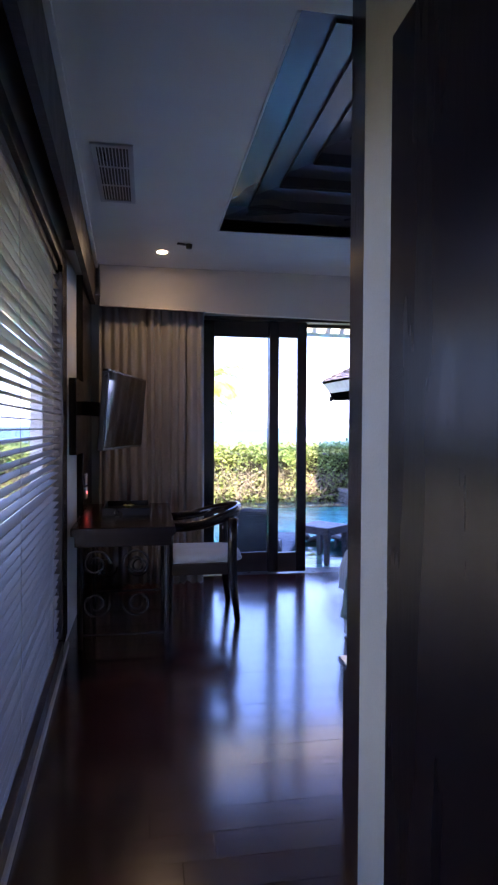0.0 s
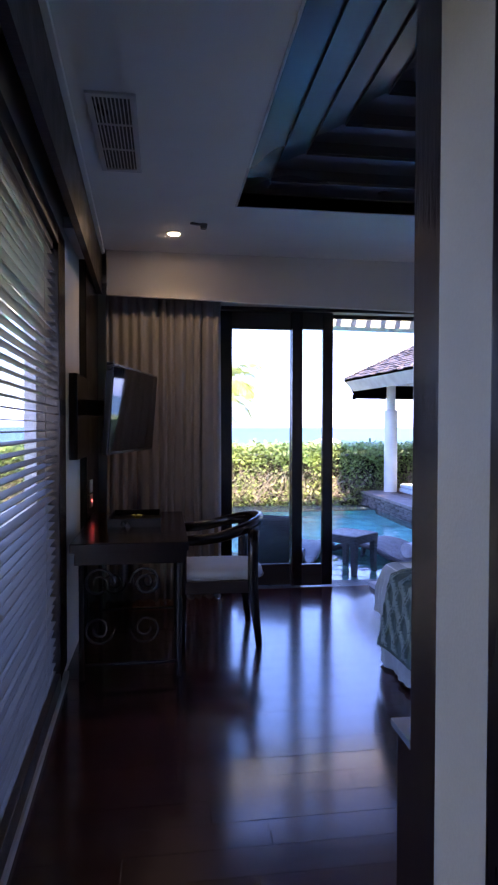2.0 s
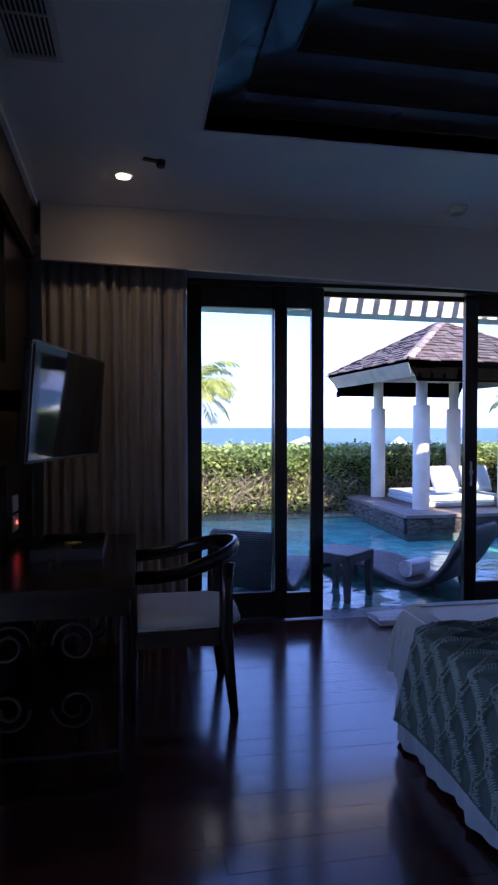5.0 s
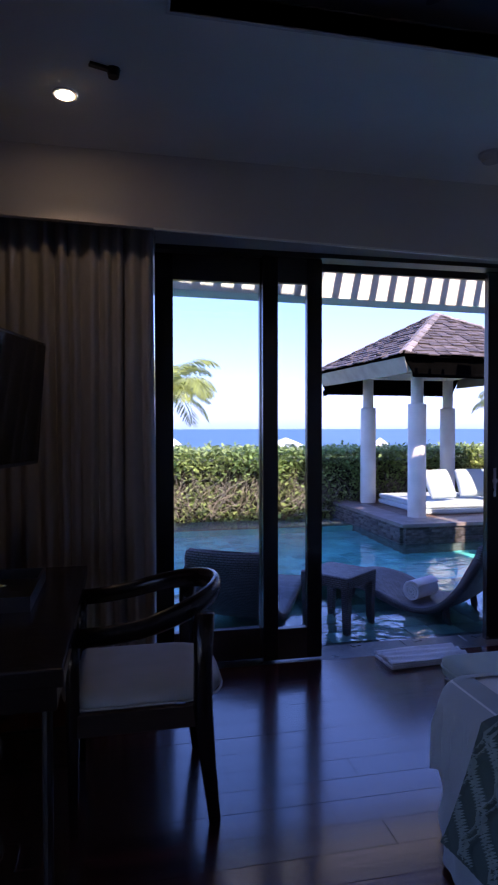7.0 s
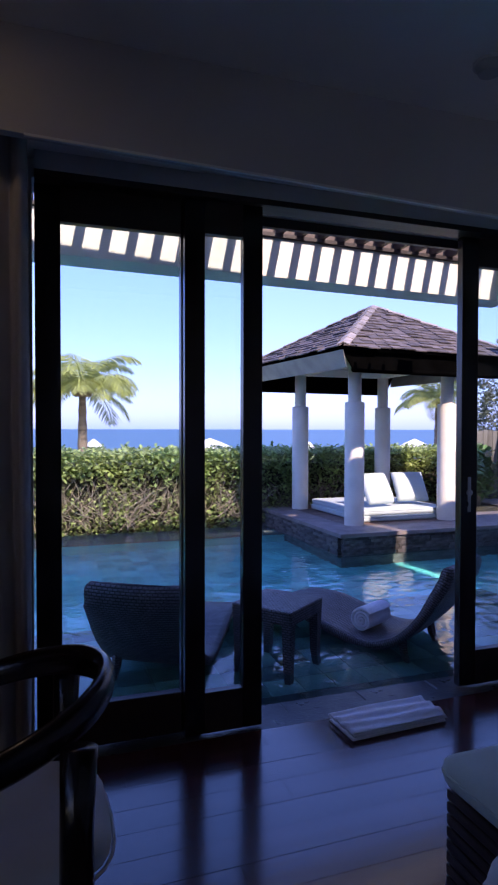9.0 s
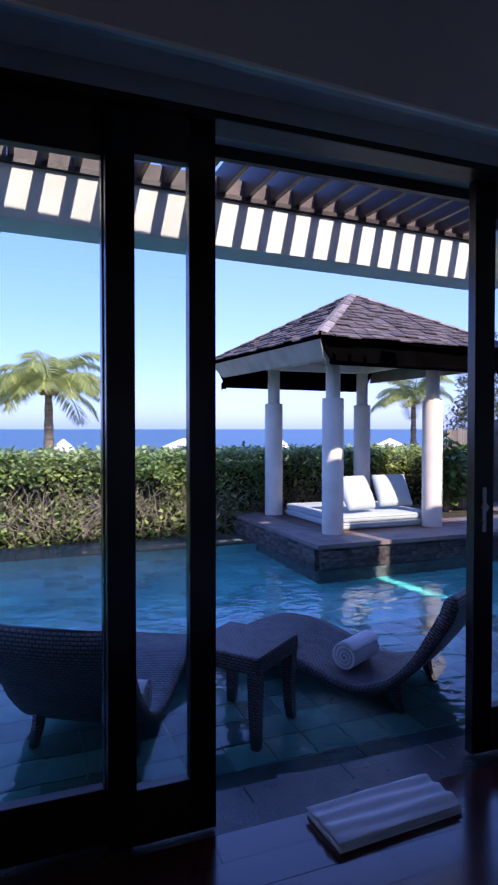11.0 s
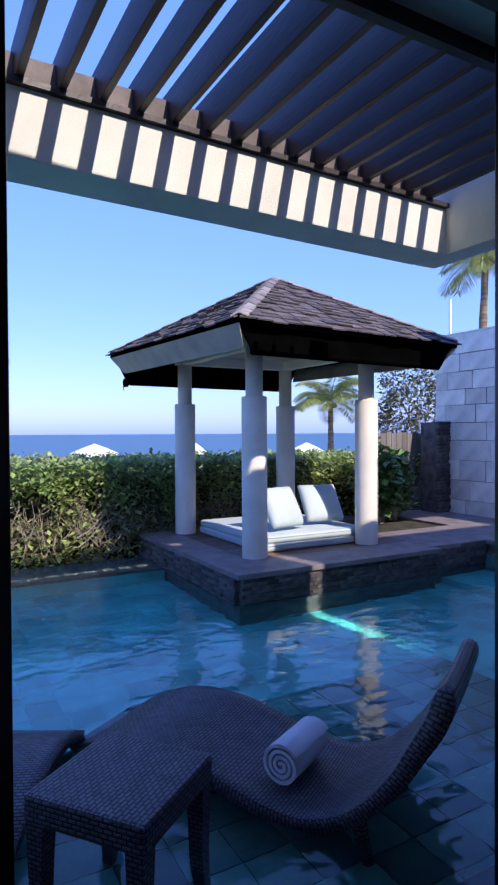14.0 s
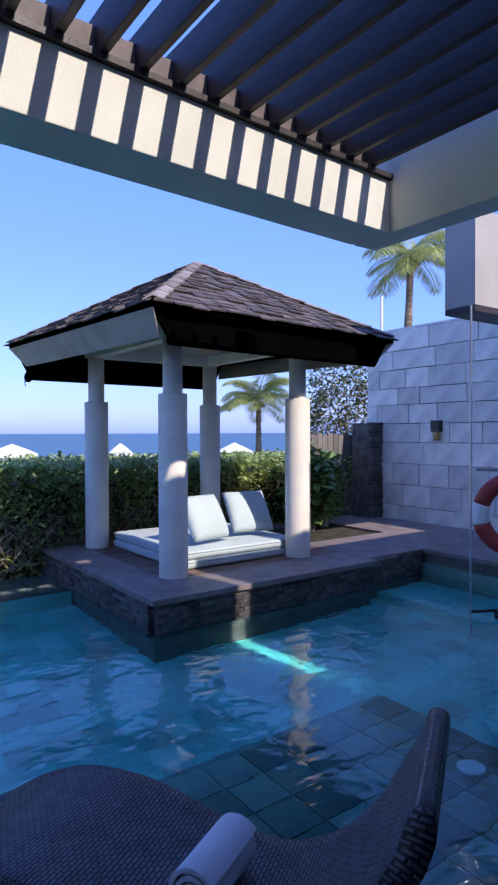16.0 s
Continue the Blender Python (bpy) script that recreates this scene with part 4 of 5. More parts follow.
bmesh.ops.transform(bm, matrix=Matrix.Translation((0.5, 8.46, WATER)) @ Matrix.Diagonal((6.5, 2.82, 1, 1)), verts=bm.verts[:])
pool = tagged(part("water", bm, M["water"]), "clear rippled blue-green pool water", "water", kind="structure")
pool.visible_shadow = False

# raised gazebo platform and deck round it
DECK = 0.19
setting("platform_core", (3.97, 6.16, 9.02, 11.6, -1.3, DECK - 0.045), M["mortar"], "core of the raised platform", "platform")
setting("deck_core", (6.16, 8.4, 9.12, 11.3, -1.3, DECK - 0.045), M["mortar"], "core of the raised deck", "platform")
setting("deck_core_side", (7.06, 8.4, 5.8, 9.12, -1.3, DECK - 0.045), M["mortar"], "core of the side deck", "platform")
setting("pavement_edge", (3.92, 6.2, 8.95, 9.45, DECK - 0.045, DECK), M["deck"], "grey stone border of the platform", "pavement", 0.006)
setting("pavement_edge_side", (3.92, 4.3, 9.453, 11.62, DECK - 0.045, DECK), M["deck"], "grey stone border of the platform", "pavement", 0.006)
setting("pavement_edge_deck", (6.203, 8.4, 9.07, 10.0, DECK - 0.045, DECK), M["deck"], "grey stone deck edge", "pavement", 0.006)
setting("pavement_side", (6.98, 8.4, 5.8, 9.067, DECK - 0.045, DECK), M["deck"], "grey stone side deck", "pavement", 0.006)
setting("pavement_back", (6.203, 8.4, 11.003, 11.3, DECK - 0.045, DECK), M["deck"], "grey stone deck", "pavement", 0.006)
setting("pavement_cross", (7.45, 8.4, 10.003, 11.0, DECK - 0.045, DECK), M["deck"], "grey stone deck", "pavement", 0.006)
setting("planter_soil", (6.203, 7.447, 10.003, 11.0, DECK - 0.045, DECK - 0.03), M["soil_and_shade"], "dark soil of a sunken planter", "planter")
deckfloor = tagged(new("deck_floor"), "brown timber boards inside the gazebo", "floor", kind="structure")
for k in range(17):
    y = 9.46 + 0.126 * k
    boxed("plank", (4.305, 6.195, y, y + 0.122, DECK - 0.045, DECK - 0.002), M["deckwood"], deckfloor, bevel=0.002)


# ---- gazebo ----
GX, GY, ROOF = 5.12, 10.33, 1.38
COLS = ((4.4, 9.52), (4.4, 11.13), (5.75, 9.55), (5.77, 11.13))


def gazebo():
    g = thing("gazebo", "open gazebo with white columns and a dark shingle roof", "gazebo", (GX, GY, DECK))
    inv = Matrix.Translation((-GX, -GY, -DECK))

    def add(name, bm, mat, label="", smooth=False):
        bmesh.ops.transform(bm, matrix=inv, verts=bm.verts[:])
        return part(name, bm, mat, g, label, smooth)

    for x, y in COLS:
        bm = bmesh.new()
        prof = [(0.118, DECK), (0.118, 1.66), (0.114, 1.672), (0.082, 1.674), (0.08, 1.69), (0.08, 2.14)]
        rings = [[bm.verts.new((x + r * math.cos(2 * math.pi * k / 28), y + r * math.sin(2 * math.pi * k / 28), z)) for k in range(28)] for r, z in prof]
        for a, b in zip(rings, rings[1:]):
            for k in range(28):
                bm.faces.new((a[k], a[(k + 1) % 28], b[(k + 1) % 28], b[k]))
        bm.faces.new(rings[-1])
        c = add("column", bm, M["column"], "white painted round column with a narrower neck")
        for p in c.data.polygons:
            p.use_smooth = len(p.vertices) == 4
    xs, ys = (4.4, 5.76), (9.535, 11.13)
    for dims in ((xs[0] - 0.1, xs[1] + 0.1, ys[0] - 0.05, ys[0] + 0.05, 2.12, 2.22), (xs[0] - 0.1, xs[1] + 0.1, ys[1] - 0.05, ys[1] + 0.05, 2.12, 2.22),
                 (xs[0] - 0.05, xs[0] + 0.05, ys[0] + 0.05, ys[1] - 0.05, 2.12, 2.22), (xs[1] - 0.05, xs[1] + 0.05, ys[0] + 0.05, ys[1] - 0.05, 2.12, 2.22)):
        bm = bmesh.new()
        box(bm, *dims)
        add("ring_beam", bm, M["column"], "white ring beam")
    # the roof sits slightly turned on its columns
    turned = Matrix.Rotation(radians(5.0), 4, "Z") @ inv

    def add_roof(name, bm, mat, label="", smooth=False):
        bmesh.ops.transform(bm, matrix=turned, verts=bm.verts[:])
        return part(name, bm, mat, g, label, smooth)

    apex, ez = Vector((GX, GY, 3.0)), 2.24
    R = ROOF - 0.03
    corners = [Vector((GX + sx * R, GY + sy * R, ez)) for sx, sy in ((-1, -1), (1, -1), (1, 1), (-1, 1))]
    # roof deck below the shingles
    bm = bmesh.new()
    lo = [bm.verts.new(c - Vector((0, 0, 0.03))) for c in corners]
    hi = [bm.verts.new(c) for c in corners]
    tip, tip2 = bm.verts.new(apex - Vector((0, 0, 0.03))), bm.verts.new(apex - Vector((0, 0, 0.09)))
    for k in range(4):
        bm.faces.new((hi[k], hi[(k + 1) % 4], tip))
        bm.faces.new((lo[k], lo[(k + 1) % 4], hi[(k + 1) % 4], hi[k]))
        bm.faces.new((lo[(k + 1) % 4], lo[k], tip2))
    # the roof's own shade is painted here with the near-black material
    add_roof("roof_deck", bm, M["canvas"], "dark underside of the roof, its shade put into the colour")
    # sloped soffit boards along the two pale sides
    for k in (3, 1):
        a, b = corners[k], corners[(k + 1) % 4]
        inn = lambda p, d: Vector((GX + (p.x - GX) * (1 - d), GY + (p.y - GY) * (1 - d), 0))
        bm = bmesh.new()
        v = [a - Vector((0, 0, 0.032)), b - Vector((0, 0, 0.032)), inn(b, 0.09) + Vector((0, 0, 2.03)), inn(a, 0.09) + Vector((0, 0, 2.03))]
        v2 = [p + (Vector((GX, GY, p.z)) - p) * 0.02 for p in v]
        f, f2 = [bm.verts.new(p) for p in v], [bm.verts.new(p) for p in v2]
        bm.faces.new(f)
        bm.faces.new(f2[::-1])
        for s in range(4):
            bm.faces.new((f[s], f2[s], f2[(s + 1) % 4], f[(s + 1) % 4]))
        add_roof("soffit_board", bm, M["soffit"], "pale grey sloped eaves board")
    # flat ceiling band inside the eaves
    bm = bmesh.new()
    box(bm, GX - R * 0.9, GX + R * 0.9, GY - R * 0.9, GY + R * 0.9, 2.222, 2.24)
    add_roof("ceiling_board", bm, M["soffit"], "pale ceiling above the ring beam")
    # rolled canvas valances at the front and the back
    for sy, bot in ((-1, 1.98), (1, 1.9)):
        y = GY + sy * R * 0.955
        bm = bmesh.new()
        quad = [(GX - R * 0.99, 2.24), (GX + R * 0.99, 2.24), (GX + R * 0.87, bot + 0.03), (GX - R * 0.87, bot + 0.03)]
        near, back = ([bm.verts.new((px, y - sy * d, pz)) for px, pz in quad] for d in (0.0, 0.02))
        bm.faces.new(near)
        bm.faces.new(back[::-1])
        for i in range(4):
            bm.faces.new((near[i], back[i], back[(i + 1) % 4], near[(i + 1) % 4]))
        tube(bm, (GX - R * 0.86, y - sy * 0.03, bot + 0.03), (GX + R * 0.86, y - sy * 0.03, bot + 0.03), 0.035, n=12)
        # sun falls on the valance; its black colour stands for eaves shade
        add_roof("canvas_valance", bm, M["canvas"], "dark rolled-up canvas blind, blackened for the eaves shade")
    bm = bmesh.new()
    tube(bm, (GX - R * 0.885, GY + R * 0.975, 1.93), (GX - R * 0.855, GY + R * 0.975, 1.93), 0.05, n=12)
    sweep(bm, [(GX - R * 0.88, GY + R * 0.975, 1.93), (GX - R * 0.895, GY + R * 0.975, 1.88), (GX - R * 0.89, GY + R * 0.975, 1.84)], 0.006, 6)
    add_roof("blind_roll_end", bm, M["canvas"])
    # shingles, row by row on the four slopes
    rr = random.Random(12)
    for k in range(4):
        a, b = corners[k], corners[(k + 1) % 4]
        along = (b - a).normalized()
        mid = (a + b) / 2
        slope = apex - mid
        nrm = along.cross(slope).normalized()
        if nrm.z < 0:
            nrm = -nrm
        rows, L = 15, slope.length
        up = slope.normalized()
        far = k in (1, 2)
        whole = bmesh.new()
        for i in range(rows):
            f = i / rows
            half = (b - a).length / 2 * (1 - f) + 0.02
            n = max(1, round(2 * half / 0.165))
            w = 2 * half / n
            off = 0.5 * w if i % 2 else 0.0
            for j in range(n + (1 if off else 0)):
                u0, u1 = max(-half, -half + j * w - off), min(half, -half + (j + 1) * w - off)
                if u1 - u0 < 0.03:
                    continue
                lift, dv = rr.uniform(0.01, 0.03), rr.uniform(-0.024, 0.012)
                lo_c = mid + up * (f * L - 0.03 + dv)
                hi_c = mid + up * ((i + 1.25) / rows * L)
                s = max(0.0, 1 - (i + 1.25) / rows) / max(1e-6, 1 - f)
                bm = whole if far else bmesh.new()
                g1 = 0.003
                q = [lo_c + along * (u0 + g1) + nrm * lift, lo_c + along * (u1 - g1) + nrm * lift,
                     hi_c + along * (min(u1 - g1, half * s)) + nrm * 0.003, hi_c + along * (max(u0 + g1, -half * s)) + nrm * 0.003]
                t = [bm.verts.new(p + nrm * 0.012) for p in q]
                o = [bm.verts.new(p) for p in q]
                bm.faces.new(t)
                for s2 in range(4):
                    bm.faces.new((t[s2], o[s2], o[(s2 + 1) % 4], t[(s2 + 1) % 4]))
                if not far:
                    add_roof("shingle", bm, M["shingle"])
        if far:
            tagged(add_roof("shingles", whole, M["shingle"]), kind="stuff")
        else:
            whole.free()
        # hip caps
        for i in range(9):
            p0, p1 = a.lerp(apex, i / 9), a.lerp(apex, (i + 1.12) / 9 if i < 8 else 1.0)
            bm = bmesh.new()
            d = (p1 - p0).normalized()
            s = d.cross(Vector((0, 0, 1))).normalized()
            z = Vector((0, 0, 1))
            rings = []
            for p, h in ((p0, 0.045), (p1, 0.032)):
                rings.append([bm.verts.new(p + z * h + s * w2 - z * abs(w2) * 0.45 + z * e) for e in (0, 0.012) for w2 in (-0.07, 0.0, 0.07)])
            A, B = rings
            for s2 in (0, 1):
                bm.faces.new((A[s2 + 3], A[s2 + 4], B[s2 + 4], B[s2 + 3]))
                bm.faces.new((A[s2], A[s2 + 1], B[s2 + 1], B[s2]))
                bm.faces.new((A[s2], A[s2 + 1], A[s2 + 4], A[s2 + 3]))
            add_roof("hip_cap", bm, M["shingle_cap"])
    return g


gazebo()


def pad(bm, sx, sy, sz, puff):
    """A stuffed cushion: a rounded slab, fuller in the middle."""
    n = 14
    top, bot = [], []
    for i in range(n + 1):
        for lst, s in ((top, 1), (bot, -1)):
            lst.append([])
        for j in range(n + 1):
            u, v = 2 * i / n - 1, 2 * j / n - 1
            e = (1 - abs(u) ** 5) * (1 - abs(v) ** 5)
            h = sz / 2 * (e ** 0.4) * (1 - puff + puff * (1 - u * u * 0.6) * (1 - v * v * 0.6)) if e > 0 else 0.0
            pin = 1 - 0.05 * (1 - e)
            top[-1].append(bm.verts.new((u * sx / 2 * pin, v * sy / 2 * pin, h)))
            bot[-1].append(bm.verts.new((u * sx / 2 * pin, v * sy / 2 * pin, -h)))
    for g2 in (top, bot):
        for a, b in zip(g2, g2[1:]):
            for j in range(n):
                bm.faces.new((a[j], a[j + 1], b[j + 1], b[j]))
    bmesh.ops.remove_doubles(bm, verts=bm.verts[:], dist=1e-4)


mat_thing = thing("daybed_mattress", "pale blue daybed mattress lying on the gazebo deck", "mattress", (5.2, 10.35, DECK))
for z, s in ((0.04, 1.0), (0.115, 0.985)):
    bm = bmesh.new()
    box(bm, -0.66 * s, 0.66 * s, -0.72 * s, 0.72 * s, z - 0.04, z + 0.036, bevel=0.03)
    layer = part("mattress_layer", bm, M["daybed"], mat_thing, smooth=True)
    piping(layer, -0.66 * s, 0.66 * s, -0.72 * s, 0.72 * s, z + 0.02, M["daybed"], 0.004, 0.03)
for x, y, rx, rz, size in ((4.97, 9.96, 60, 12, 0.47), (5.58, 10.12, 55, -9, 0.48)):
    bm = bmesh.new()
    pad(bm, size, size, 0.16, 0.5)
    c = tagged(part("cushion", bm, M["daybed"], smooth=True), "pale blue square cushion leaning on the daybed", "cushion", "cushions on the daybed")
    c.matrix_world = pose(x, y, DECK + 0.15 + 0.5 * size * math.sin(radians(rx)) + 0.03, rx, 0, rz)


# ---- pergola over the pool edge ----
BX, BY = 4.84, 7.63
perg = thing("pergola", "white pergola beam carrying dark timber rafters", "pergola")
TILT_Y = math.tan(radians(3.4))


def slanted(name, y0, y1, z0, z1, mat, label="", bevel=0.0):
    """A long member of the pergola, square to neither house wall nor rafters."""
    o = boxed(name, (-10.5, 0.0, y0, y1, z0, z1), mat, perg, label, bevel)
    o.matrix_local = pose(BX, BY, 0, 0, 0, 3.4)


slanted("beam", 0.0, 0.3, 2.55, 2.86, M["render_wall"], "white rendered beam", 0.006)
boxed("beam", (BX, BX + 0.2, 5.8, BY + 0.3, 2.55, 3.0), M["render_wall"], perg, "white rendered end beam", bevel=0.006)
slanted("plate", -0.03, 0.17, 2.862, 2.89, M["rafter"], "dark timber plate on the beam")
boxed("plate", (-6.0, BX, 5.8, 5.86, 2.87, 3.09), M["rafter"], perg)
x = 4.662
while x > -3.2:
    yb = BY - TILT_Y * (BX - x)
    boxed("rafter", (x - 0.018, x + 0.018, 5.862, yb + 0.12, 2.892, 3.07), M["rafter"], perg, bevel=0.004)
    boxed("blocking", (x - 0.167, x - 0.02, yb + 0.03, yb + 0.07, 2.892, 3.02), M["block"], perg)
    x -= 0.1866
for y in (6.4,):
    boxed("tie_rod", (-3.2, 4.8, y - 0.006, y + 0.006, 3.082, 3.094), M["rafter"], perg)
slab = thing("wing_parapet", "rendered parapet overhanging the side deck, greyed in place of shade", "parapet")
# the sun reaches this slab, so its grey colour imitates shade
boxed("slab", (6.26, 12.0, 8.0, 8.28, 2.36, 3.12), M["shaded_render"], slab)
# dark strip below the slab paints in the shade of its underside
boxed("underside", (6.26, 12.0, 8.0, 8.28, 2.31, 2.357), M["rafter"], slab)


# ---- pool furniture ----
def side_table(x, y, turn):
    t = thing("side_table", "dark woven wicker side table standing in the pool shelf", "table", (x, y, -0.21), turn)
    h, s = 0.51, 0.205
    bm = bmesh.new()
    box(bm, -s, s, -s, s, h - 0.085, h, bevel=0.012)
    o = part("tabletop", bm, M["wicker"], t)
    wicker_uv(o)
    for sx in (-1, 1):
        for sy in (-1, 1):
            bm = bmesh.new()
            cx, cy = sx * (s - 0.035), sy * (s - 0.035)
            sweep(bm, [(cx * 1.06, cy * 1.06, 0), (cx, cy, 0.2), (cx, cy, h - 0.08)], [0.026, 0.033, 0.042], 4, 1.0, (1, 1, 0))
            wicker_uv(part("leg", bm, M["wicker"], t))
    return t


def wicker_uv(ob):
    """Metric box mapping, so that the weave keeps its size."""
    me = ob.data
    uv = me.uv_layers.new(name="weave")
    for p in me.polygons:
        n = p.normal
        ax = max(range(3), key=lambda i: abs(n[i]))
        for li in p.loop_indices:
            co = me.vertices[me.loops[li].vertex_index].co
            uv.data[li].uv = ((co.y, co.z), (co.x, co.z), (co.x, co.y))[ax]


def lounger(x, y, turn):
    """Head at the origin, foot along +y; S-shaped wicker shell on legs."""
    g = thing("sun_lounger", "dark woven wicker chaise lounge standing in shallow water", "lounger", (x, y, 0), turn, "loungers in the pool")
    key = [(-0.028, 0.515), (-0.012, 0.43), (0.05, 0.31), (0.13, 0.17), (0.26, 0.035), (0.42, -0.033), (0.56, -0.03), (0.7, 0.0), (0.85, 0.045), (1.0, 0.072), (1.2, 0.07), (1.35, 0.03), (1.5, -0.04), (1.6, -0.1)]
    w, th, n = 0.3, 0.05, 12
    pts = []
    for i in range(len(key) - 1):
        p0, p1, p2, p3 = (key[max(0, min(len(key) - 1, i + d))] for d in (-1, 0, 1, 2))
        for f in (0, 0.25, 0.5, 0.75):
            h = [0.5 * (2 * p1[c] + (p2[c] - p0[c]) * f + (2 * p0[c] - 5 * p1[c] + 4 * p2[c] - p3[c]) * f * f + (3 * p1[c] - p0[c] - 3 * p2[c] + p3[c]) * f ** 3) for c in (0, 1)]
            pts.append(h)
    pts.append(list(key[-1]))
    bm = bmesh.new()
    uvl = bm.loops.layers.uv.new("weave")
    rows, length = [], 0.0
    for i, (s, z) in enumerate(pts):
        a, b = pts[max(0, i - 1)], pts[min(len(pts) - 1, i + 1)]
        tx, tz = b[0] - a[0], b[1] - a[1]
        ll = math.hypot(tx, tz)
        nx, nz = -tz / ll, tx / ll
        if i:
            length += math.hypot(s - pts[i - 1][0], z - pts[i - 1][1])
        end = min(1.0, (1.6 - s) / 0.25 + 0.55)
        ww = w * min(1.0, math.sqrt(max(0.05, end))) * (1.0 if s > -0.01 else 0.95)
        ring = []
        for j in range(n + 1):
            u = -1 + 2 * j / n
            ring.append((bm.verts.new((u * ww, s - nx * 0, z + 0.012 * u * u)), u * ww))
        thick = th + 0.022 * min(1.0, max(0.0, (z - 0.1) / 0.3))
        if i < 3:
            ww *= (0.9, 0.965, 0.99)[i]
            lift = (0.5, 0.2, 0.05)[i] * thick
            for vert, _ in ring:
                vert.co.x *= (0.9, 0.965, 0.99)[i]
                vert.co.y -= nx * lift * 0.8
                vert.co.z -= nz * lift * 0.8
            thick -= lift * 0.8
        under = [(bm.verts.new((u * ww, s - nx * thick, z - nz * thick + 0.012 * u * u)), u * ww) for u in [-1 + 2 * j / n for j in range(n + 1)]]
        rows.append((ring + under[::-1], length))
    m = len(rows[0][0])
    for (a, la), (b, lb) in zip(rows, rows[1:]):
        for j in range(m):
            k2 = (j + 1) % m
            f = bm.faces.new((a[j][0], a[k2][0], b[k2][0], b[j][0]))
            edge = j == n or j == m - 1
            for loop, (u, v) in zip(f.loops, ((0.0 if edge else a[j][1], la), (0.05 if edge else a[k2][1], la), (0.05 if edge else b[k2][1], lb), (0.0 if edge else b[j][1], lb))):
                loop[uvl].uv = (u, v)
    bm.faces.new([v for v, _ in rows[0][0]][::-1])
    bm.faces.new([v for v, _ in rows[-1][0]])
    part("shell", bm, M["wicker"], g, "woven S-shaped shell", smooth=True)
    for sx in (-1, 1):
        bm = bmesh.new()
        sweep(bm, [(sx * 0.24, 0.2, -0.21), (sx * 0.24, 0.22, -0.1), (sx * 0.23, 0.24, 0.02)], [0.024, 0.028, 0.03], 6, 1.0, (1, 0, 0))
        wicker_uv(part("leg", bm, M["wicker"], g))
        bm = bmesh.new()
        sweep(bm, [(sx * 0.23, 1.12, -0.21), (sx * 0.23, 1.1, -0.1), (sx * 0.22, 1.08, 0.03)], [0.022, 0.026, 0.03], 6, 1.0, (1, 0, 0))
        wicker_uv(part("leg", bm, M["wicker"], g))
    return g


def towel_roll(x, y, z, turn):
    t = thing("towel_roll", "rolled white terry towel lying on the lounger", "towel", (x, y, z), turn, "towel rolls")
    bm = bmesh.new()
    R, L, turns, th = 0.087, 0.28, 3.4, 0.014
    n = 90
    outer, inner = [], []
    for i in range(n + 1):
        f = i / n
        a = f * turns * 2 * math.pi
        r = 0.012 + (R - 0.012) * f
        outer.append((r * math.cos(a), r * math.sin(a)))
        inner.append(((r - th) * math.cos(a), (r - th) * math.sin(a)))
    lo = [[bm.verts.new((s, c, R + d)) for c, d in p] for p in (outer, inner) for s in (-L / 2,)]
    hi = [[bm.verts.new((s, c, R + d)) for c, d in p] for p in (outer, inner) for s in (L / 2,)]
    for i in range(n):
        bm.faces.new((lo[0][i], lo[0][i + 1], hi[0][i + 1], hi[0][i]))
        bm.faces.new((lo[1][i + 1], lo[1][i], hi[1][i], hi[1][i + 1]))
        bm.faces.new((lo[0][i], lo[1][i], lo[1][i + 1], lo[0][i + 1]))
        bm.faces.new((hi[0][i + 1], hi[1][i + 1], hi[1][i], hi[0][i]))
    bm.faces.new((lo[0][n], lo[1][n], hi[1][n], hi[0][n]))
    part("roll", bm, M["towel"], t, smooth=False)
    return t


side_table(2.17, 6.43, 38)
lounger(3.28, 6.2, 33)
lounger(1.3, 6.28, -30)
towel_roll(2.97, 6.67, -0.035, 28)
towel_roll(1.58, 6.55, -0.035, -28)

# ---- stone wall, pillar, fence, lamp, lifebuoy ----
side_wall = setting("wall_stone", (8.44, 8.7, 5.8, 11.15, -0.3, 2.71), M["mortar"], "tall wall of pale limestone blocks", "wall")
setting("wall_stone_coping", (8.41, 8.72, 5.8, 11.17, 2.71, 2.74), M["limestone"], "thin stone coping", "wall")
pil = setting("pillar_core", (8.16, 8.4, 10.9, 11.2, DECK, 1.48), M["slate"], "dark ledge stone pillar at the end of the wall", "pillar")
fence = thing("fence", "weathered grey timber board fence", "fence")
boxed("rail", (7.4, 8.42, 11.36, 11.4, 1.24, 1.3), M["fence"], fence)
boxed("rail", (7.4, 8.42, 11.36, 11.4, 0.4, 0.46), M["fence"], fence)
rng = random.Random(7)
for k in range(10):
    x = 7.42 + 0.1 * k
    boxed("board", (x, x + 0.092, 11.33, 11.358, -0.3, 1.34 + rng.uniform(-0.02, 0.02)), M["fence"], fence)
wl = thing("wall_lamp", "small rusty wall lamp with amber glass", "lamp", (8.41, 9.95, 1.36))
boxed("cap", (-0.09, 0.0, -0.06, 0.06, 0.0, 0.14), M["black"], wl, bevel=0.006)
bm = bmesh.new()
tube(bm, (-0.05, 0, -0.11), (-0.05, 0, 0.0), 0.035, 0.05, 14)
part("shade", bm, M["amber"], wl, "amber glass shade", smooth=True)
pole = thing("lifebuoy_stand", "thin steel pole with a bracket at the pool edge", "pole", (6.06, 7.9, 0))
bm = bmesh.new()
tube(bm, (0, 0, -1.27), (0, 0, 2.31), 0.008, n=8)
part("pole", bm, M["metal"], pole)
bm = bmesh.new()
tube(bm, (0, 0, -0.01), (0.3, -0.16, -0.01), 0.012, n=8)
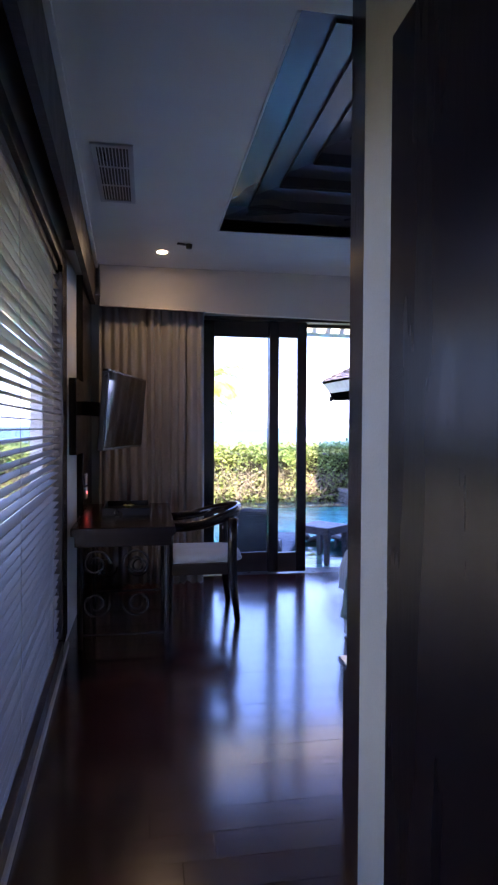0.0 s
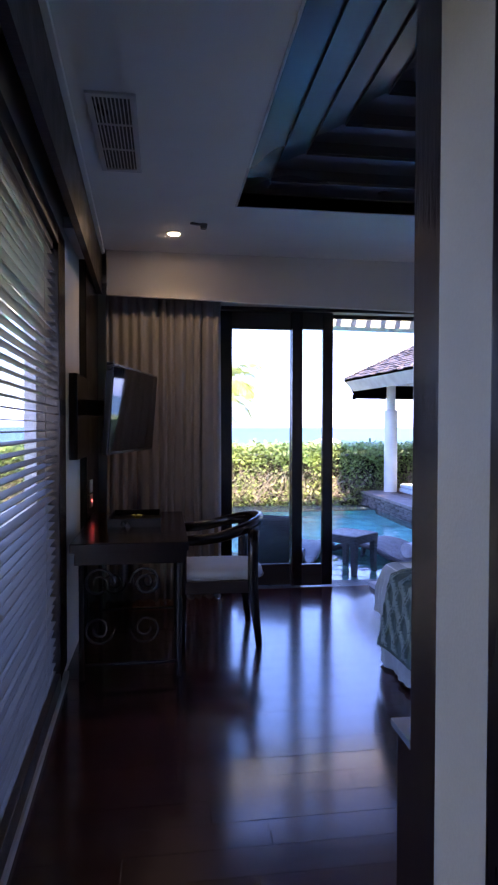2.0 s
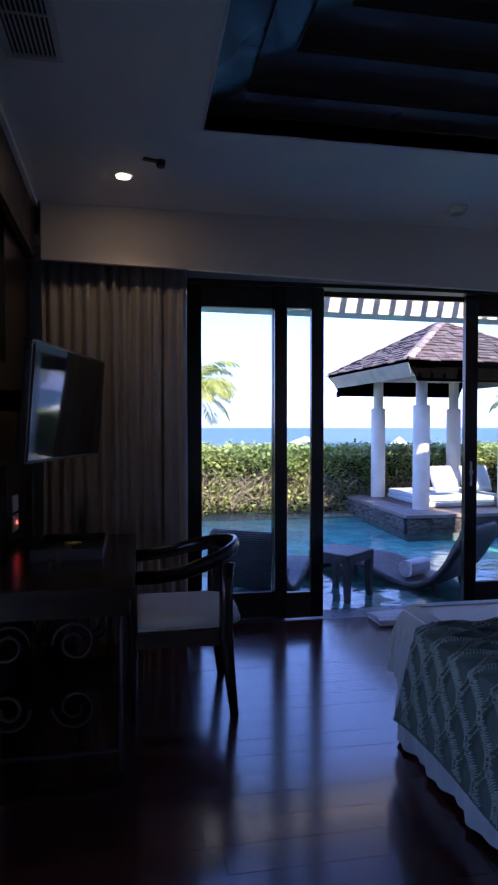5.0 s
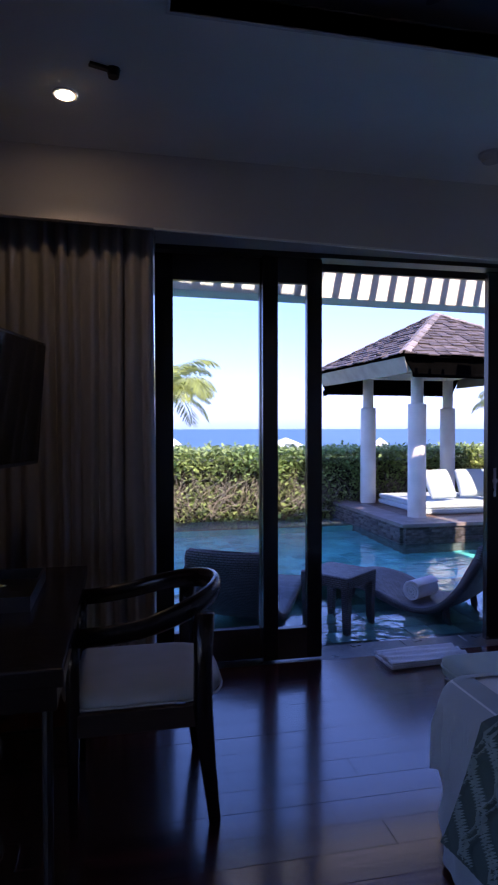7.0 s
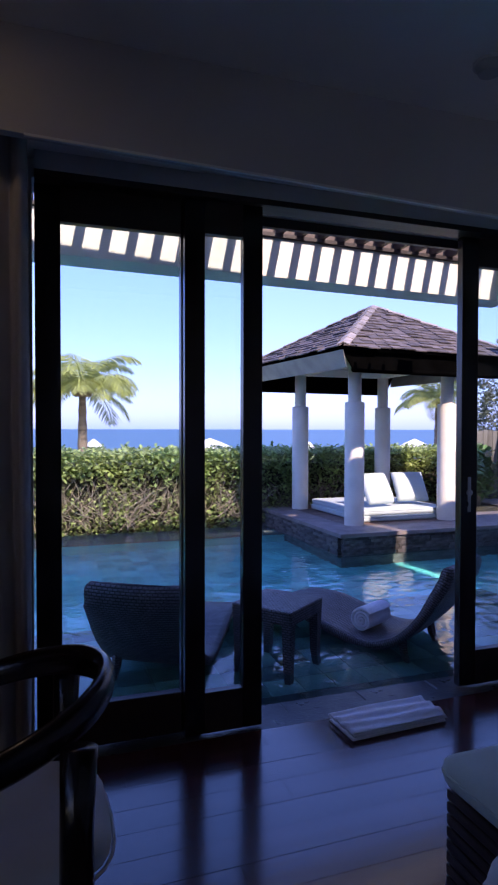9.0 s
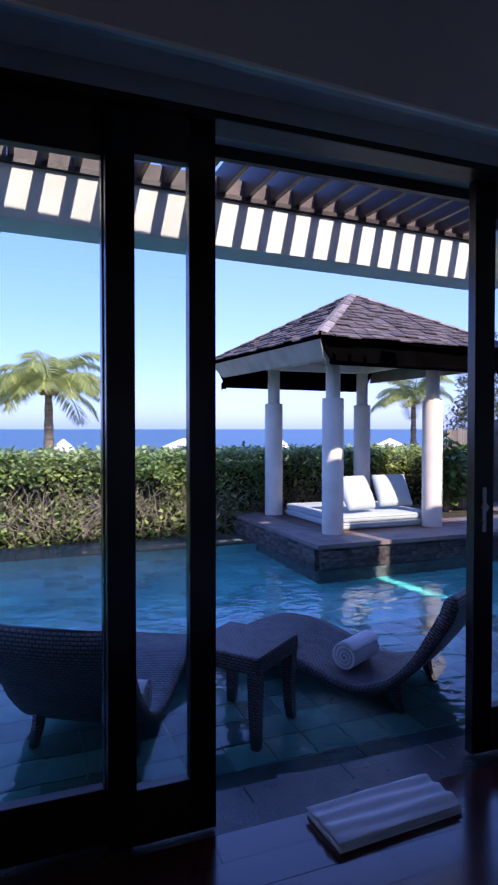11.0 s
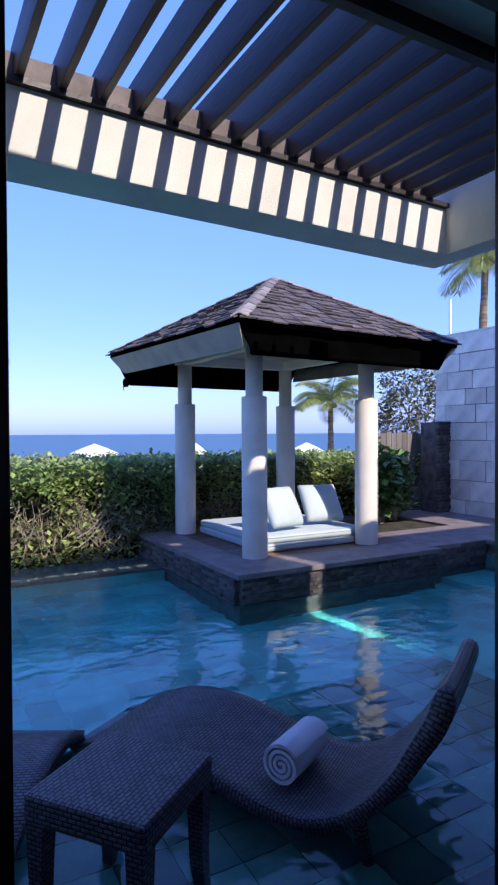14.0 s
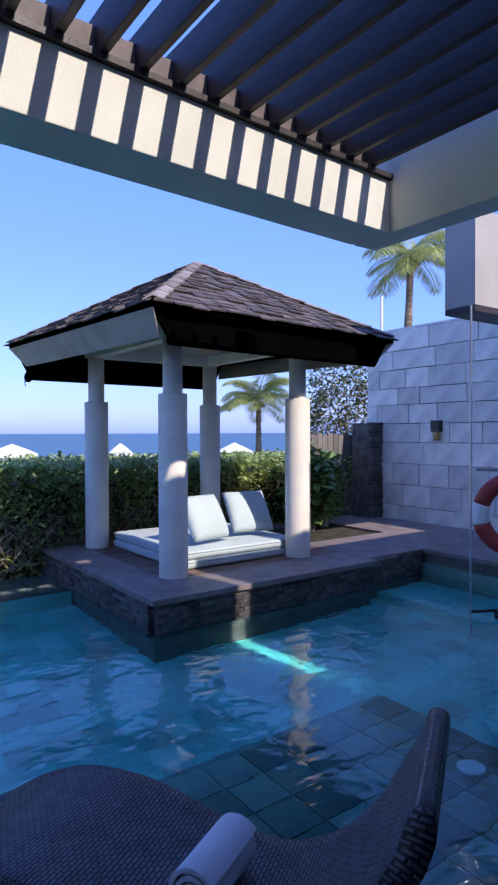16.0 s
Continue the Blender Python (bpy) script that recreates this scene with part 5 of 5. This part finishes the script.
box(bm, 0.16, 0.4, -0.3, -0.1, -0.08, 0.0)
part("bracket", bm, M["iron"], pole)
buoy = thing("lifebuoy", "red lifebuoy with white bands hanging on the pole", "lifebuoy", (6.37, 7.7, 0.72), -60)
for k in range(8):
    bm = bmesh.new()
    a0, a1 = k * math.pi / 4 - (0.28 if k % 2 == 0 else 0.505), k * math.pi / 4 + (0.28 if k % 2 == 0 else 0.505)
    pts = [(0.27 * math.cos(a0 + (a1 - a0) * i / 8), 0, 0.27 * math.sin(a0 + (a1 - a0) * i / 8)) for i in range(9)]
    sweep(bm, pts, 0.064 if k % 2 else 0.0655, 12, up=(0, 1, 0))
    part("ring" if k % 2 else "band", bm, M["red"] if k % 2 else M["white"], buoy, smooth=True)
boxed("hook", (-0.3, 0.0, -0.01, 0.01, 0.33, 0.35), M["metal"], buoy)
mast = thing("thin_mast", "thin white mast behind the stone wall", "mast", (9.2, 11.6, -0.3))
bm = bmesh.new()
tube(bm, (0, 0, 0), (0, 0, 3.75), 0.022, n=8)
part("mast_tube", bm, M["white"], mast)
disc = thing("pool_light", "round white pool lamp under water", "lamp", (4.36, 6.74, -0.23))
bm = bmesh.new()
tube(bm, (0, 0, 0), (0, 0, 0.02), 0.07, 0.06, 20)
part("lens", bm, M["white"], disc)


# ---- hedge ----
def hedge():
    h = tagged(new("hedge"), "clipped green hedge with bare brown twigs low down", "hedge", kind="stuff")
    r = np.random.default_rng(5)
    x0, x1, y0, y1 = -6.0, 8.3, 11.28, 12.7
    # added dark block behind the leaves, coloured as the hedge's inner shade
    core = boxed("earth_core", (x0, x1, y0 + 0.35, y1, -0.4, 0.82), M["soil_and_shade"], h)
    n = 30000
    xs = r.uniform(x0, x1, n)
    zs = np.abs(r.normal(0, 0.5, n))
    zs = 1.0 - zs
    keep = (zs > -0.15)
    thin = np.where(xs < 4.2, 0.55, 0.95)
    keep &= (r.random(n) < np.where(zs < 0.72, thin * (0.35 + 0.65 * (np.sin(xs * 3.1) * np.sin(xs * 1.3 + 1) > -0.1)), 1.0))
    xs, zs = xs[keep], zs[keep]
    bulge = 0.07 * np.sin(xs * 4.3) + 0.06 * np.sin(xs * 9.1 + zs * 5)
    ys = y0 + bulge + r.uniform(0, 0.22, len(xs)) + np.clip(zs - 0.85, 0, 1) * 0.8 + np.where(zs < 0.55, 0.04, 0)
    front = np.stack([xs, ys, zs], 1)
    nt = 17000
    xt, yt = r.uniform(x0, x1, nt), y0 + 0.05 + r.random(nt) ** 1.3 * (y1 - y0)
    zt = 0.98 + 0.035 * np.sin(xt * 5.1) * np.sin(yt * 6) + 0.03 * np.sin(xt * 13) + r.normal(0, 0.03, nt)
    v, f = leaves(r, np.concatenate([front, np.stack([xt, yt, zt], 1)]), 0.075, 1.0)
    tagged(cloud("leaf_mass", v, f, M["leaf"], h), kind="stuff")
    v, f = leaves(r, np.stack([r.uniform(x0, x1, 6500), np.full(6500, y0 + 0.16) + r.uniform(-0.12, 0.1, 6500), -0.12 + 0.5 * r.random(6500) ** 1.6], 1), 0.075)
    tagged(cloud("low_leaf_mass", v, f, M["leaf"], h), kind="stuff")
    bm = bmesh.new()
    rr = random.Random(3)
    for k in range(900):
        x = rr.uniform(-5.0, 6.5)
        y = y0 + rr.uniform(0.06, 0.26)
        p = Vector((x, y, rr.uniform(-0.1, 0.3)))
        pts = [p.copy()]
        d = Vector((rr.uniform(-0.8, 0.8), rr.uniform(-0.25, 0.12), rr.uniform(0.4, 1.0))).normalized()
        for s in range(4):
            d = (d + Vector((rr.uniform(-0.5, 0.5), rr.uniform(-0.15, 0.15), rr.uniform(-0.35, 0.35)))).normalized()
            p = p + d * rr.uniform(0.1, 0.19)
            pts.append(p.copy())
        a = rr.uniform(0.003, 0.0085)
        sweep(bm, pts, [a, a * 0.9, a * 0.75, a * 0.55, a * 0.3], 4)
    tagged(part("twigs", bm, M["twig"], h), kind="stuff")


hedge()


def shrub(name, label, centre, size, count, leaf, mat, seed):
    r = np.random.default_rng(seed)
    s = thing(name, label, "shrub" if name == "shrub" else "tree", (centre[0], centre[1], centre[2]))
    u = r.normal(0, 1, (count, 3))
    u /= np.linalg.norm(u, axis=1)[:, None]
    rad = 0.55 + 0.45 * r.random(count) ** 0.5
    lob = 1 + 0.18 * np.sin(u[:, 0] * 5 + seed) + 0.15 * np.sin(u[:, 2] * 7 + u[:, 1] * 4)
    p = u * (rad * lob)[:, None] * np.array(size) / 2 + [0, 0, size[2] / 2 + 0.1]
    v, f = leaves(r, p, leaf)
    tagged(cloud("crown", v, f, mat, s), kind="stuff")
    bm = bmesh.new()
    q = random.Random(seed)
    for k in range(22):
        a, t = q.uniform(0, 6.28), q.uniform(0.15, 0.48)
        tipp = (math.cos(a) * size[0] * t, math.sin(a) * size[1] * t, size[2] * q.uniform(0.4, 0.95))
        sweep(bm, [(0.04 * math.cos(a), 0.04 * math.sin(a), 0), (tipp[0] * 0.35, tipp[1] * 0.35, tipp[2] * 0.55), tipp], [0.02, 0.012, 0.004], 5)
    tagged(part("branches", bm, M["twig"], s), kind="stuff")
    return s


shrub("shrub", "dark green leafy shrub growing in the planter", (6.95, 10.72, DECK - 0.03), (0.7, 0.5, 0.85), 900, 0.13, M["leaf_dark"], 2)
shrub("shrub", "dark green leafy shrub beside the fence", (7.3, 10.85, DECK - 0.03), (0.6, 0.3, 0.8), 600, 0.13, M["leaf_dark"], 6)
shrub("sea_grape_tree", "round-leaved tree with bare branches behind the fence", (11.0, 14.2, -0.3), (2.0, 1.9, 3.3), 8500, 0.095, M["leaf_tree"], 8)


# ---- palms ----
def palm(x, y, base, crown, spread, fronds, seed, lean=0.0):
    q = random.Random(seed)
    t = thing("palm_tree", "coconut palm with feathery drooping fronds", "palm", (x, y, base), 0, "palms beyond the hedge")
    bm = bmesh.new()
    H = crown - base
    pts = [(lean * (i / 10) ** 2, 0, H * i / 10) for i in range(11)]
    sweep(bm, pts, [spread * (0.075 - 0.03 * i / 10) * (1.15 if i % 2 else 1.0) for i in range(11)], 10, 1.0, (1, 0, 0))
    part("trunk", bm, M["trunk"], t, smooth=True)
    for k in range(fronds):
        a = 2 * math.pi * k / fronds + q.uniform(-0.25, 0.25)
        rise, L = q.uniform(-0.2, 1.35), spread * q.uniform(0.85, 1.15)
        v, f = [], []
        p, ang = np.array([lean, 0.0, H]), rise
        seg = 16
        spine = []
        for i in range(seg + 1):
            spine.append((p.copy(), ang))
            p = p + np.array([math.cos(a) * math.cos(ang), math.sin(a) * math.cos(ang), math.sin(ang)]) * L / seg
            ang -= (0.045 + 0.009 * i) * (1.1 if rise > 0.4 else 0.75)
        side = np.array([-math.sin(a), math.cos(a), 0.0])
        for i in range(seg):
            (p0, an), (p1, _) = spine[i], spine[i + 1]
            wd = 0.012 * L
            b = len(v)
            v += [(p0 - side * wd).tolist(), (p0 + side * wd).tolist(), (p1 + side * wd * 0.8).tolist(), (p1 - side * wd * 0.8).tolist()]
            f.append((b, b + 1, b + 2, b + 3))
            if i < 1:
                continue
            ll = L * 0.36 * math.sin(math.pi * min(1, (i + 1.5) / (seg + 1.5))) ** 0.7
            for h in (0.1, 0.35, 0.6, 0.85):
                for sg in (-1, 1):
                    m0 = p0 + (p1 - p0) * h
                    dirn = side * sg * 0.8 + (p1 - p0) / np.linalg.norm(p1 - p0) * 0.55 + np.array([0, 0, -0.3 - q.uniform(0, 0.35)])
                    tip = m0 + dirn / np.linalg.norm(dirn) * ll * q.uniform(0.85, 1.1)
                    mid = (m0 + tip) / 2 + np.array([0, 0, 0.05 * ll])
                    wv = (p1 - p0) / np.linalg.norm(p1 - p0) * 0.009 * L
                    b = len(v)
                    v += [m0.tolist(), (mid + wv).tolist(), tip.tolist(), (mid - wv).tolist()]
                    f.append((b, b + 1, b + 2, b + 3))
        cloud("frond", v, f, M["frond"], t)
    bm = bmesh.new()
    for k in range(7):
        a = 0.9 * k
        bmesh.ops.create_icosphere(bm, subdivisions=2, radius=0.06 * spread, matrix=Matrix.Translation((lean + 0.09 * spread * math.cos(a), 0.09 * spread * math.sin(a), H - 0.1 * spread)))
    part("coconuts", bm, M["trunk"], t, smooth=True)
    return t


palm(2.6, 29.8, -0.3, 3.15, 2.9, 30, 1)
palm(19.7, 28.8, -0.3, 2.9, 2.2, 24, 2)
palm(20.6, 20.6, -0.3, 8.1, 2.5, 20, 3, 0.3)

# ---- beach, parasols, sea ----
bm = bmesh.new()
prof = [(-60, -0.3), (11.2, -0.3), (45, -0.3), (55, -0.6), (75, -2.6), (110, -6)]
for (y0, z0), (y1, z1) in zip(prof[1:], prof[2:]):
    bm.faces.new([bm.verts.new(p) for p in ((-400, y0, z0), (400, y0, z0), (400, y1, z1), (-400, y1, z1))])
bm.faces.new([bm.verts.new(p) for p in ((8.7, -60, -0.3), (400, -60, -0.3), (400, 11.2, -0.3), (8.7, 11.2, -0.3))])
bm.faces.new([bm.verts.new(p) for p in ((-400, -60, -0.3), (-6.1, -60, -0.3), (-6.1, 11.2, -0.3), (-400, 11.2, -0.3))])
bm.faces.new([bm.verts.new(p) for p in ((-6.1, -60, -0.31), (8.7, -60, -0.31), (8.7, -2.2, -0.31), (-6.1, -2.2, -0.31))])
bm.faces.new([bm.verts.new(p) for p in ((-6.1, -2.2, -0.31), (-0.44, -2.2, -0.31), (-0.44, 5.6, -0.31), (-6.1, 5.6, -0.31))])
bmesh.ops.remove_doubles(bm, verts=bm.verts[:], dist=1e-3)
tagged(part("ground", bm, M["sand"]), "sandy ground with low green cover down to the beach", "ground", kind="structure")
bm = bmesh.new()
bm.faces.new([bm.verts.new(p) for p in ((-4000, 60, -2.4), (4000, 60, -2.4), (4000, 4900, -2.4), (-4000, 4900, -2.4))])
tagged(part("sea", bm, M["sea"]), "calm blue sea reaching the horizon", "water", kind="structure")


def parasol(x, y, w):
    p = thing("beach_parasol", "white canvas beach parasol", "parasol", (x, y, -0.35), 0, "parasols on the beach")
    bm = bmesh.new()
    tip = bm.verts.new((0, 0, 1.0))
    mid = [bm.verts.new((w * 0.28 * math.cos(a), w * 0.28 * math.sin(a), 0.64)) for a in np.linspace(0, 2 * math.pi, 17)[:-1]]
    ring = [bm.verts.new((w / 2 * math.cos(a), w / 2 * math.sin(a), 0.28 + (0.03 if i % 2 else 0))) for i, a in enumerate(np.linspace(0, 2 * math.pi, 17)[:-1])]
    low = [bm.verts.new(v.co - Vector((0, 0, 0.2))) for v in ring]
    for i in range(16):
        bm.faces.new((mid[i], mid[(i + 1) % 16], tip))
        bm.faces.new((ring[i], ring[(i + 1) % 16], mid[(i + 1) % 16], mid[i]))
        bm.faces.new((low[i], low[(i + 1) % 16], ring[(i + 1) % 16], ring[i]))
    part("canopy", bm, M["canopy"], p)
    bm = bmesh.new()
    tube(bm, (0, 0, 0), (0, 0, 0.99), 0.03)
    part("pole", bm, M["trunk"], p)


for px, py, w in ((13.4, 48.6, 3.4), (20.3, 46.2, 1.7), (27.5, 42.2, 2.8), (4.6, 48.0, 1.6)):
    parasol(px, py, w)
r = np.random.default_rng(21)
n = 9000
yb = 13.5 + r.random(n) ** 1.6 * 26
xb = -8 + r.random(n) * 34
zb = 0.0 + 0.035 * np.clip(yb - 13, 0, 4) + 0.12 * np.sin(xb * 1.7) * np.sin(yb * 0.9) + r.normal(0, 0.1, n)
zb = np.where(yb > 17, zb * 0.7 - 0.05, zb + 0.35)
v, f = leaves(r, np.stack([xb, yb, zb], 1), 0.3)
tagged(cloud("low_bushes", v, f, M["leaf"]), "low green beach shrubs behind the hedge", "bushes", kind="stuff")
side_green = np.stack([r.uniform(-5.0, -3.6, 3500), r.uniform(-2, 9, 3500), r.uniform(-0.3, 0.9, 3500)], 1)
v, f = leaves(r, side_green, 0.14)
tagged(cloud("side_bushes", v, f, M["leaf"]), "green bushes outside the window", "bushes", kind="stuff")

# ---- floor planks, tiles, ledge stones, wall blocks ----
rng = random.Random(11)
plank_mesh = {}


def piece(cache, name, mat, sx, sy, sz, bevel=0.0):
    key = (round(sx, 3), round(sy, 3), round(sz, 3))
    if key not in cache:
        b = bmesh.new()
        box(b, -sx / 2, sx / 2, -sy / 2, sy / 2, -sz / 2, sz / 2)
        if bevel:
            top = [e for e in b.edges if all(v.co.z > 0 for v in e.verts)]
            bmesh.ops.bevel(b, geom=top, offset=bevel, segments=1, affect="EDGES")
        cache[key] = solid(name, b, mat)
    return cache[key]


def lay(name, me, m, parent):
    o = new(name, me)
    o.matrix_world = m
    o.parent = parent


y = 5.5
while y > -0.9:
    x, first = LEFT - 0.15, rng.uniform(0.35, 1.1)
    end = 4.3 if y > 1.8 else 0.86
    while x < end:
        L = first or rng.choice((0.9, 1.05, 1.2, 1.4))
        first = 0.0
        lay("plank", piece(plank_mesh, "plank", M["floor"], L - 0.0012, 0.1292, 0.012, 0.0006), pose(x + L / 2, y - 0.065, -0.0065 + rng.uniform(-0.0004, 0.0004)), FLOOR)
        x += L
    y -= 0.13

SHELF = bpy.data.objects["pool_shelf"]
tile_mesh = {}
for i in range(22):
    for j in range(9):
        lay("tile", piece(tile_mesh, "tile", M["tile"], 0.194, 0.194, 0.012), pose(0.3 + 0.2 * i, 5.76 + 0.2 * j, -0.226 + rng.uniform(-0.001, 0.001)), SHELF)
for j, x in enumerate(np.arange(0.86, 4.9, 0.42)):
    lay("stone", piece({}, "stone", M["threshold"], 0.4175, 0.13, 0.14, 0.004), pose(x, 5.69, -0.083), bpy.data.objects["threshold"])
    lay("stone", piece({}, "stone", M["threshold"], 0.4175, 0.22, 0.05, 0.004), pose(x + 0.2, 5.86, -0.135), bpy.data.objects["threshold"])
v, f = [], []
for i in range(64):
    for j in range(26):
        x, yy = -5.9 + 0.2 * i, 5.76 + 0.2 * j
        if 0.2 < x < 4.6 and yy < 7.4:
            continue
        z, b = -0.642, len(v)
        v += [(x - 0.096, yy - 0.096, z), (x + 0.096, yy - 0.096, z), (x + 0.096, yy + 0.096, z), (x - 0.096, yy + 0.096, z)]
        f.append((b, b + 1, b + 2, b + 3))
deep = cloud("deep_tiles", v, f, M["tile_deep"], bpy.data.objects["pool_floor"])
tagged(deep, kind="stuff")

CORE = bpy.data.objects["platform_core"]
stone_mesh = {}


def ledge(parent, origin, along, length, z0, z1, out, h=0.03):
    z, along, out = z0, Vector(along), Vector(out)
    turn = math.degrees(math.atan2(along.y, along.x))
    while z < z1 - 0.005:
        s = -rng.uniform(0, 0.1)
        while s < length:
            L = rng.choice((0.12, 0.17, 0.23, 0.3))
            a, b = max(0, s), min(length, s + L)
            if b - a > 0.03:
                c = Vector(origin) + along * (a + b) / 2 + out * rng.choice((-0.006, 0.0, 0.006, 0.012))
                me = piece(stone_mesh, "stone", M["slate"], round((b - a) - 0.003, 2), 0.05, h - 0.003)
                lay("stone", me, pose(c.x, c.y, z + h / 2, 0, 0, turn), parent)
            s += L
        z += h


ledge(CORE, (3.97, 9.0, 0), (1, 0, 0), 2.2, -0.12, DECK - 0.045, (0, -1, 0), 0.033)
ledge(CORE, (3.95, 9.02, 0), (0, 1, 0), 2.55, -0.12, DECK - 0.045, (-1, 0, 0), 0.033)
ledge(bpy.data.objects["deck_core"], (6.17, 9.1, 0), (1, 0, 0), 0.8, -0.12, DECK - 0.045, (0, -1, 0), 0.05)
ledge(pil, (8.16, 10.89, 0), (1, 0, 0), 0.24, DECK, 1.48, (0, -1, 0), 0.05)
block_mesh = {}
z, row = DECK - 0.03, 0
while z < 2.69:
    h = rng.choice((0.22, 0.25, 0.28))
    h = min(h, 2.71 - z)
    y = 11.15
    first = True
    while y > 6.6:
        L = rng.choice((0.36, 0.45, 0.55, 0.7))
        if first and row % 2:
            L *= 0.5
        first = False
        lay("block", piece(block_mesh, "block", M["limestone"], 0.05, L - rng.choice((0.005, 0.008, 0.016)), h - rng.choice((0.005, 0.009, 0.014)), 0.002), pose(8.43 + rng.uniform(-0.004, 0.004), y - L / 2, z + h / 2), side_wall)
        y -= L
    z += h
    row += 1
